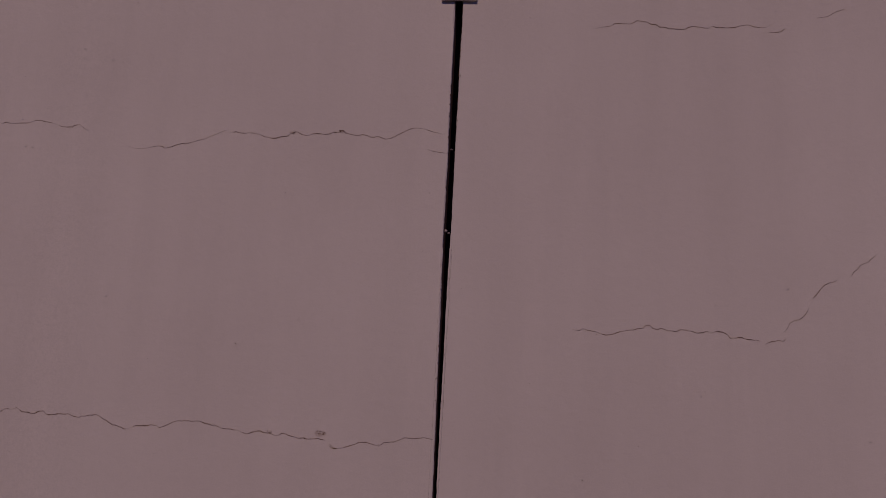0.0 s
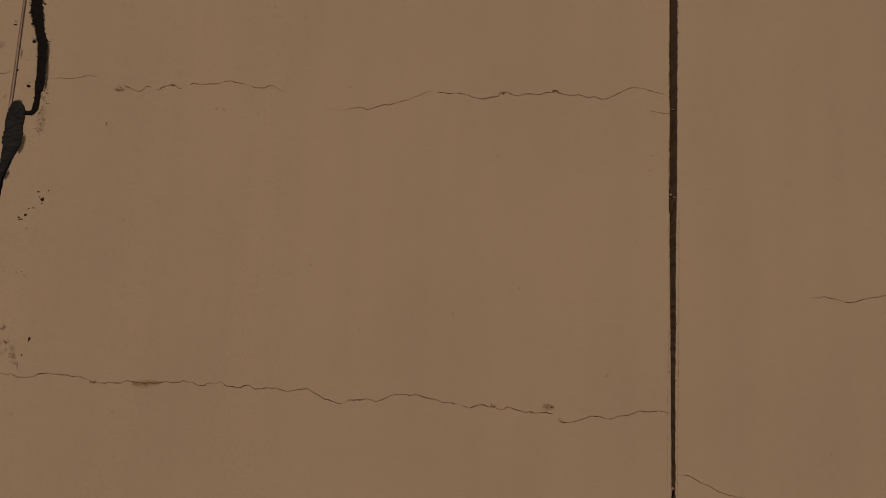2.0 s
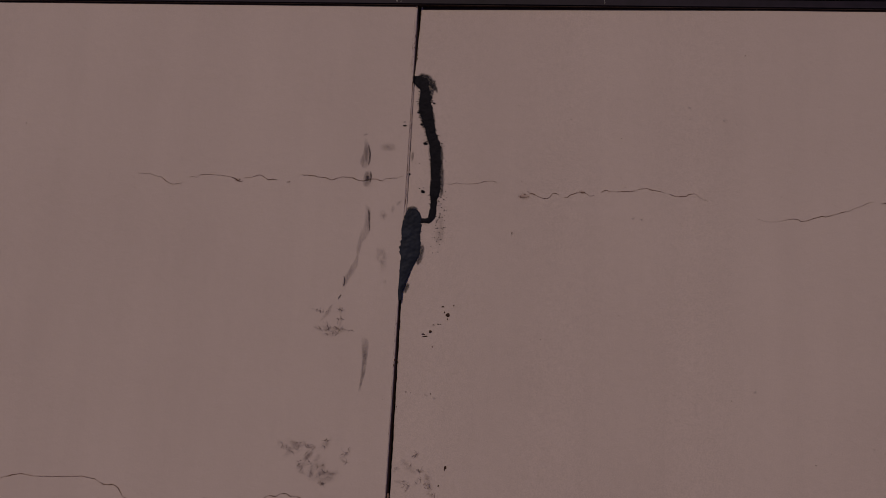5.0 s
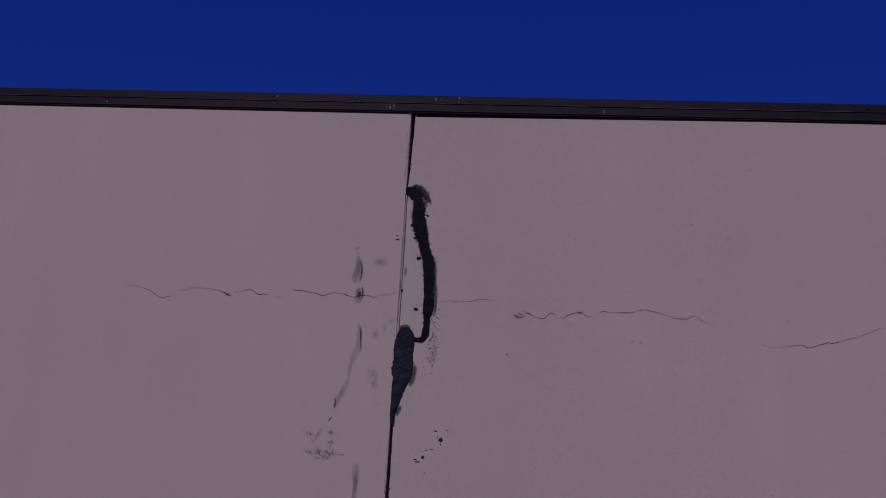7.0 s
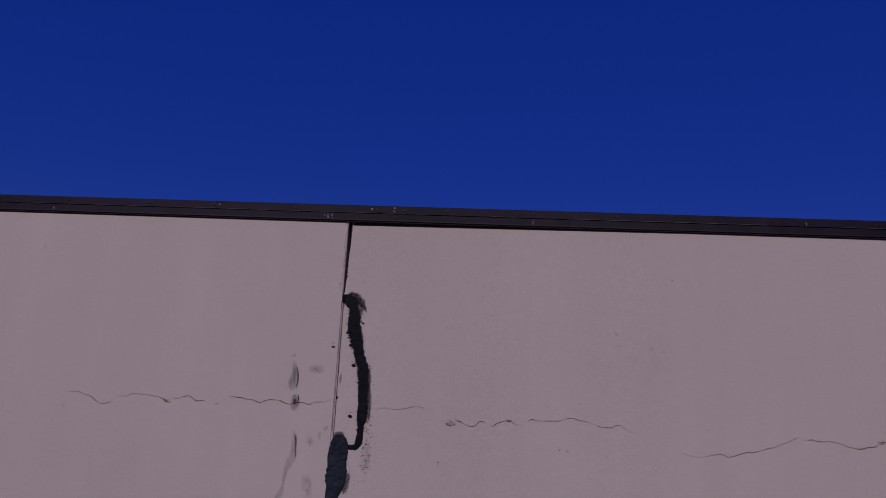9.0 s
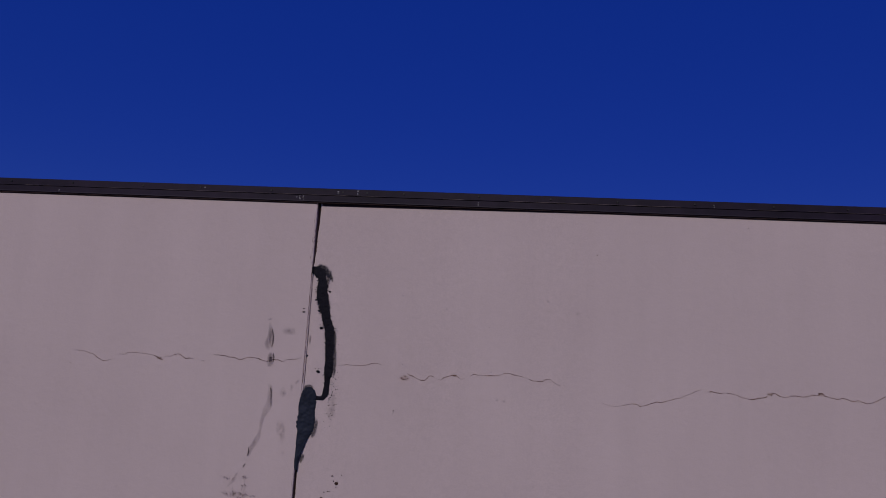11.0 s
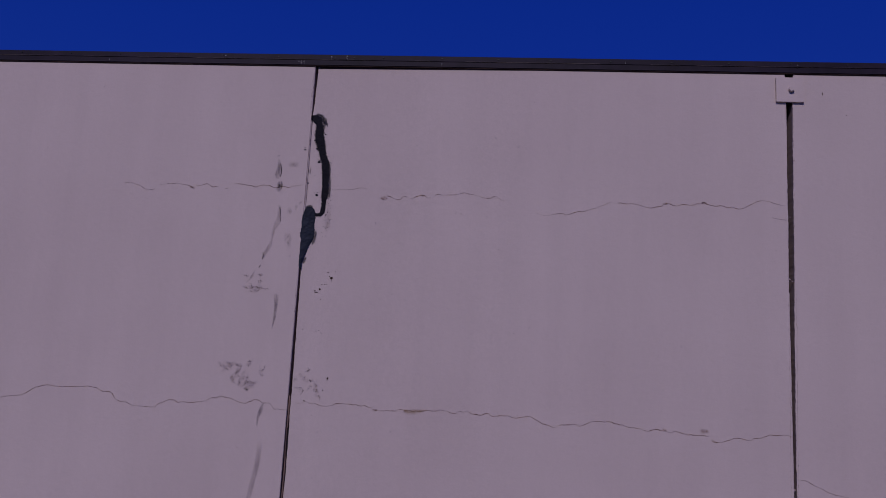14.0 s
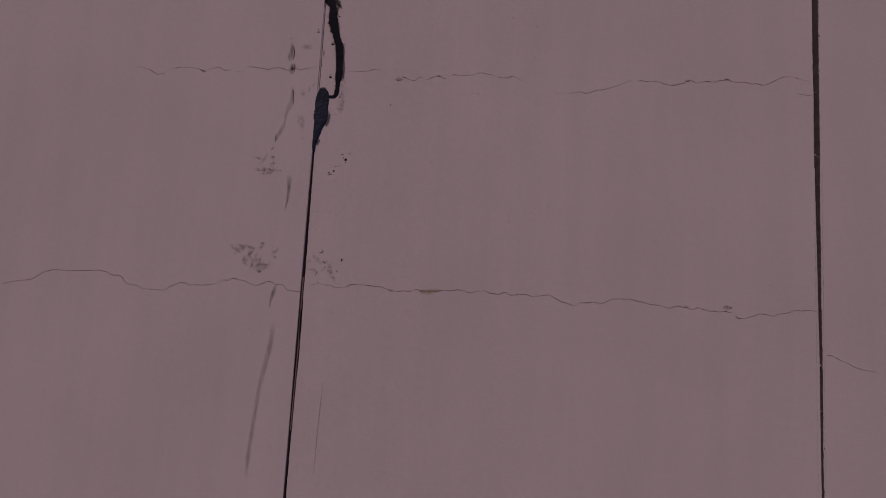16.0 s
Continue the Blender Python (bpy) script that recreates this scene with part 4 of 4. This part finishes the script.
hand_scuff("faint scratchy hand scuff on painted concrete", [(-0.253, 4.862, 0.0224, 0.0090), (-0.202, 4.838, 0.0158, 0.0063), (-0.233, 4.814, 0.0315, 0.0126), (-0.227, 4.794, 0.0224, 0.0090), (-0.200, 4.810, 0.0179, 0.0072), (-0.283, 4.869, 0.0135, 0.0054), (-0.167, 4.807, 0.0113, 0.0045), (-0.263, 4.806, 0.0179, 0.0072), (-0.204, 4.874, 0.0090, 0.0036)], 34, 29)
smear([(-0.081, 5.233, 0.0098), (-0.079, 5.211, 0.0156), (-0.079, 5.188, 0.0098)], "tar_haze", HAZE, "faint grey tar smudge beside the joint", seed=31)
smear([(-0.048, 5.245, 0.0078), (-0.045, 5.232, 0.0098), (-0.048, 5.216, 0.0059)], "tar_haze", HAZE, "faint small tar smudge beside the joint", seed=35)
smear([(-0.035, 5.245, 0.0059), (-0.026, 5.254, 0.0078), (-0.017, 5.264, 0.0059)], "tar_haze", HAZE, "faint slanting tar smudge beside the joint", seed=36)
smear([(-0.079, 5.106, 0.0156), (-0.078, 5.074, 0.0215), (-0.068, 5.037, 0.0195), (-0.071, 5.007, 0.0117)], "tar_haze", HAZE, "faint grey tar haze beside the filler", seed=37)
smear([(-0.072, 4.970, 0.0059), (-0.059, 4.976, 0.0078), (-0.050, 4.979, 0.0059)], "tar_haze", HAZE, "faint tar dab beside the filler", seed=38)
smear([(-0.105, 5.446, 0.0156), (-0.082, 5.459, 0.0195), (-0.046, 5.453, 0.0137)], "tar_haze", HAZE, "faint grey haze above the crack", seed=34)
smear([(0.121, 5.231, 0.0078), (0.120, 5.193, 0.0156), (0.121, 5.136, 0.0176), (0.118, 5.099, 0.0098)], "tar_haze", HAZE, "faint speckled tar haze beside the filler", seed=33)


def tar_spot(x, z, rx, rz, seed, label="small dark tar spot on painted concrete"):
    bm = bmesh.new()
    flake(bm, x, z, rx, rz, seed, 0.001, 10)
    tagged(from_bmesh("tar_spot", bm, BROWN), label, "tar spot", "tar spots on the wall")


for i, (x, z, rx, rz) in enumerate(((0.166, 4.873, 0.0078, 0.0062), (0.109, 4.814, 0.0053, 0.0053), (0.092, 4.798, 0.0088, 0.0022), (0.086, 4.805, 0.0068, 0.0020), (0.119, 4.838, 0.0035, 0.0019), (0.134, 4.841, 0.0031, 0.0019), (0.141, 4.841, 0.0023, 0.0014), (0.147, 4.901, 0.0059, 0.0021), (0.154, 4.882, 0.0020, 0.0029), (0.165, 4.859, 0.0019, 0.0031), (0.184, 4.906, 0.0025, 0.0019), (0.039, 4.610, 0.0030, 0.0016), (0.056, 4.608, 0.0016, 0.0014), (0.122, 4.608, 0.0024, 0.0015), (0.185, 4.374, 0.0048, 0.0050), (0.182, 4.366, 0.0020, 0.0030), (0.165, 4.315, 0.0022, 0.0030), (0.075, 4.260, 0.0030, 0.0020), (-0.025, 5.551, 0.0050, 0.0013), (2.562, 5.895, 0.0018, 0.0070), (0.370, 5.165, 0.0022, 0.0022), (0.370, 5.158, 0.0006, 0.0070))):
    tar_spot(x, z, rx, rz, i * 1.9)

# small faint scuffs here and there
for i, (x, z, w) in enumerate(((0.965, 5.588, 0.0061), (1.086, 5.586, 0.0061), (1.238, 5.593, 0.0041), (3.564, 5.826, 0.0082), (3.018, 5.608, 0.0041), (3.312, 5.589, 0.0041), (3.322, 5.567, 0.0061), (3.167, 5.454, 0.0041), (3.308, 4.443, 0.0041), (3.293, 4.426, 0.0061), (3.586, 4.804, 0.0082), (3.342, 4.737, 0.0061), (3.841, 4.307, 0.0082), (-0.440, 5.567, 0.0038), (0.377, 5.626, 0.0057), (0.559, 5.578, 0.0057), (0.962, 5.629, 0.0096), (1.079, 5.583, 0.0077), (1.161, 5.570, 0.0038), (1.291, 5.437, 0.0038), (0.734, 5.372, 0.0057), (0.748, 5.339, 0.0057), (1.028, 5.215, 0.0038), (0.776, 5.231, 0.0077), (0.805, 5.229, 0.0077), (0.108, 4.604, 0.0077), (0.136, 4.596, 0.0077), (1.300, 4.602, 0.0038), (2.010, 4.628, 0.0057), (1.807, 4.411, 0.0057), (1.528, 4.517, 0.0057), (1.167, 4.674, 0.0077), (1.027, 5.027, 0.0038), (0.375, 5.163, 0.0038), (1.887, 4.621, 0.0077), (1.891, 4.616, 0.0038), (0.155, 4.114, 0.0077), (0.516, 4.139, 0.0077), (0.410, 5.342, 0.0038))):
    g = 2.4 * noise.noise((x * 7, z * 7, 3.0))
    c, d = math.cos(g) * w, math.sin(g) * w
    smear([(x - c, z - d, w * 0.35), (x + d * 0.3, z - c * 0.3, w * 0.7), (x + c, z + d, w * 0.4)], "scuff_mark", MARK, "tiny faint brown scuff on painted concrete", "scuff", "tiny scuffs on the wall", 50 + i)

# scattered pits and specks in the paint
rnd = random.Random(77)
bm = bmesh.new()
for i in range(330):
    x, z = rnd.uniform(-1.9, 4.1), rnd.uniform(3.1, 5.97)
    if min(abs(x), abs(x - 2.4)) < 0.03:
        continue
    r = 0.0004 + 0.0012 * rnd.random() ** 4
    flake(bm, x, z, r * rnd.uniform(0.8, 2.0), r * rnd.uniform(0.8, 1.6), rnd.uniform(0, 99), 0.0003, 6)
tagged(from_bmesh("paint_pits", bm, CRACK), "tiny dark pits scattered over the painted concrete", "pits", kind="stuff")


# chips broken from the lips of the joints
rnd = random.Random(31)
for table, side, panel, spans, count in ((JOINT_OPEN, 0, panel_mid, ((5.0, 5.84), (4.2, 5.0), (3.3, 4.2)), 34), (JOINT_OPEN, 1, panel_right, ((5.54, 5.67), (5.2, 5.84), (3.4, 5.0)), 44), (JOINT_OLD, 0, panel_left, ((5.74, 5.99), (3.6, 4.9)), 22), (JOINT_OLD, 1, panel_mid, ((5.76, 5.99), (3.5, 4.85)), 26)):
    out = 1 if side else -1
    for i in range(count):
        z = rnd.uniform(*rnd.choice(spans))
        far = rnd.uniform(-0.001, 0.0025) + (0.006 * rnd.random() ** 2 if rnd.random() < 0.35 else 0)
        bm = bmesh.new()
        flake(bm, lerp_table(table[side], z) + out * far, z, rnd.uniform(0.0006, 0.0019), rnd.uniform(0.0008, 0.005), rnd.uniform(0, 99), 0.0002, 7)
        part("edge_chip", bm, CRACK, panel, "small dark chip in the panel edge")

# spalled knots along the cracks
def knot(x, z, r, seed):
    """Crumbled loop beside a crack: fine crumbs along a curl, in a faint brown tinge."""
    rn = random.Random(seed)
    ob = tagged(new("spall"), "tiny crumbled spall on a hairline crack", "spall", "spalls along the cracks")
    turn, open_part = rn.uniform(0, 6.28), rn.uniform(3.5, 5.5)
    for i in range(int(5 + r * r * 90000)):
        a = turn + open_part * rn.random()
        d = r * (0.55 + 0.4 * noise.noise((a * 1.3, seed, 1.0)) + rn.gauss(0, 0.13))
        bm = bmesh.new()
        s = rn.uniform(0.0004, 0.0011)
        flake(bm, x + 1.3 * d * math.cos(a), z + 0.8 * d * math.sin(a), s * rn.uniform(0.8, 2.6), s * rn.uniform(0.7, 1.4), rn.uniform(0, 99), 0.0003, 6)
        part("crumb", bm, CRACK, ob)
    part("tinge", film_strip([(x - 1.3 * r, z, 0.5 * r), (x, z - 0.2 * r, 0.8 * r), (x + 1.3 * r, z, 0.5 * r)], seed, 0.0005), WEEP, ob, "faint brown tinge")


for i, (x, z, r) in enumerate(((0.405, 5.296, 0.0172), (0.604, 5.317, 0.0096), (1.809, 5.316, 0.0115), (1.994, 5.324, 0.0096), (0.433, 4.237, 0.0115), (1.816, 4.227, 0.0096), (1.999, 4.231, 0.0172), (-0.612, 5.321, 0.0096), (-0.427, 5.318, 0.0057))):
    knot(x, z, r, 40 + i)
smear([(0.570, 4.239, 0.0057), (0.608, 4.236, 0.0172), (0.636, 4.241, 0.0134), (0.682, 4.247, 0.0057)], "rust_stain", RUST, "small brownish rust stain on the crack", "stain", seed=60)
smear([(2.031, 4.198, 0.0046), (2.044, 4.187, 0.0069), (2.060, 4.180, 0.0046)], "rust_stain", OCHRE, "small ochre stain under the crack", "stain", seed=61)


# ---- fixing plate ----
plate = tagged(new("fixing_plate"), "painted square steel plate bolted across the panel joint", "fixing plate")
bm = bmesh.new()
box(bm, 2.338, 2.471, -0.0135, -0.0035, 5.846, 5.973, 0.0012)
for f in bm.faces:
    f.material_index = 1 if abs(f.calc_center_median().x - 2.4045) > 0.0655 and abs(f.normal.y) < 0.5 else 0
part("plate", bm, [PAINT, EDGE_SHADE], plate)
bm = bmesh.new()
bmesh.ops.create_cone(bm, cap_ends=True, segments=6, radius1=0.0142, radius2=0.0142, depth=0.017, matrix=pose(2.408, -0.0219, 5.91, 90, 12))
bmesh.ops.bevel(bm, geom=list(bm.edges), offset=0.0015, segments=2, affect="EDGES")
part("bolt_head", bm, PAINT, plate)
bm = bmesh.new()
bmesh.ops.create_cone(bm, cap_ends=True, segments=16, radius1=0.007, radius2=0.007, depth=0.09, matrix=pose(2.408, 0.037, 5.91, 90))
part("shank", bm, SCREW, plate)
for x in (2.352, 2.464):
    bm = bmesh.new()
    box(bm, x - 0.006, x + 0.006, -0.004, 0.001, 5.9, 5.92)
    part("packer", bm, PAINT, plate)


# ---- coping ----
coping = tagged(new("coping"), "dark bronze two-step metal coping with screwed laps", "coping", kind="structure")


def profile(bm, x0, x1, pts):
    a, b = [[bm.verts.new((x, y, z)) for y, z in pts] for x in (x0, x1)]
    k = len(pts)
    for i in range(k):
        bm.faces.new((a[i], a[(i + 1) % k], b[(i + 1) % k], b[i]))
    bm.faces.new(a)
    bm.faces.new(b)
    return bm


LOWER = [(-0.0075, 5.999), (-0.0105, 6.0), (-0.0095, 6.004), (-0.0095, 6.0255), (-0.002, 6.0265), (-0.002, 5.999)]
UPPER = [(-0.0105, 6.0272), (-0.0118, 6.028), (-0.011, 6.0295), (-0.011, 6.0545), (-0.0085, 6.057), (0.17, 6.066), (0.17, 6.02), (0.155, 6.02), (0.155, 6.05), (-0.002, 6.05), (-0.002, 6.0272)]
for x0, x1 in zip((-7.3, -4.16, -1.156, 1.85, 4.85, 7.85), (-4.16, -1.156, 1.85, 4.85, 7.85, 9.7)):
    part("fascia_length", profile(bmesh.new(), x0 + 0.0002, x1 - 0.0002, LOWER), BRONZE, coping)
    # Dark strip that paints in the shade below the fascia.
    part("shade_strip", box(bmesh.new(), x0 + 0.001, x1 - 0.001, -0.006, 0.02, 5.9955, 5.9985), EDGE_SHADE, coping, "dark strip painted for the shade under the fascia")
# Tapered dark wedge, painting the coping's deeper shadow beside the old joint.
bm = bmesh.new()
low, high = [[bm.verts.new(p) for p in ((x, 0.012, z), (x, y, z), (x, y, 5.9953), (x, 0.012, 5.9953))] for x, y, z in ((0.012, 0.0075, 5.9845), (1.19, -0.0012, 5.991))]
for i in range(4):
    bm.faces.new((low[i], low[(i + 1) % 4], high[(i + 1) % 4], high[i]))
bm.faces.new(low)
bm.faces.new(high)
part("shade_strip", bm, EDGE_SHADE, coping, "dark wedge painted for the coping shadow on the set-back panel")
# Flush dark strips colour in the coping's cast shadow along the other panels.
for x0, x1 in ((-7.2, -0.012), (1.192, 2.38), (2.43, 9.6)):
    part("shade_strip", box(bmesh.new(), x0, x1, -0.0012, 0.012, 5.991, 5.9953), EDGE_SHADE, coping, "flush dark strip painted for the coping shadow on the panel")
for x0, x1 in zip((-7.3, -5.87, -2.87, 0.126, 3.126, 6.126), (-5.87, -2.87, 0.126, 3.126, 6.126, 9.7)):
    part("cap_length", profile(bmesh.new(), x0 + 0.0003, x1 - 0.0003, UPPER), BRONZE, coping)
for x in (-2.87, 0.126, 3.126):
    bm = bmesh.new()
    box(bm, x - 0.041, x + 0.041, -0.0127, -0.0107, 6.0302, 6.0542, 0.0006)
    part("lap_cover", bm, BRONZE, coping)
rnd = random.Random(9)
for x in [-1.657 + 0.29 * i + rnd.uniform(-0.02, 0.02) for i in range(19)] + [0.201]:
    bm = bmesh.new()
    bmesh.ops.create_cone(bm, cap_ends=True, segments=10, radius1=0.0048, radius2=0.0036, depth=0.003, matrix=pose(x, -0.0123, 6.0425 + rnd.uniform(-0.002, 0.002), 90))
    part("screw", bm, SCREW, coping)
for x, z0, z1, y, k in ((-0.098, 6.012, 6.017, -0.0102, 3), (-0.085, 6.004, 6.02, -0.0102, 5), (-0.07, 6.004, 6.02, -0.0102, 5), (0.078, 6.03, 6.044, -0.0122, 3), (0.161, 6.027, 6.046, -0.0137, 6), (0.662, 6.002, 6.02, -0.0102, 5), (-1.15, 6.002, 6.02, -0.0102, 3), (2.44, 6.004, 6.036, -0.0122, 4), (1.6, 6.03, 6.044, -0.0122, 3), (-0.5, 6.036, 6.042, -0.0122, 2)):
    for i in range(k):
        z = rnd.uniform(z0, z1)
        bm = bmesh.new()
        box(bm, x + rnd.uniform(-0.002, 0.002), x + rnd.uniform(0.0025, 0.005), y, y + 0.001, z, z + rnd.uniform(0.002, 0.006))
        part("scuff", bm, SCUFF, coping, "bare pale scuff")
# Broken pale strips: wear plus a painted highlight along the cap's lower lip.
x = -1.9
while x < 4.2:
    ln = rnd.uniform(0.08, 0.7)
    bm = bmesh.new()
    box(bm, x, x + ln, -0.0124, -0.0112, 6.028, 6.028 + rnd.uniform(0.0005, 0.0011))
    part("lip_highlight", bm, WORN_HIGHLIGHT, coping, "worn pale edge of the coating with its highlight painted in")
    x += ln + rnd.uniform(0.02, 0.3)
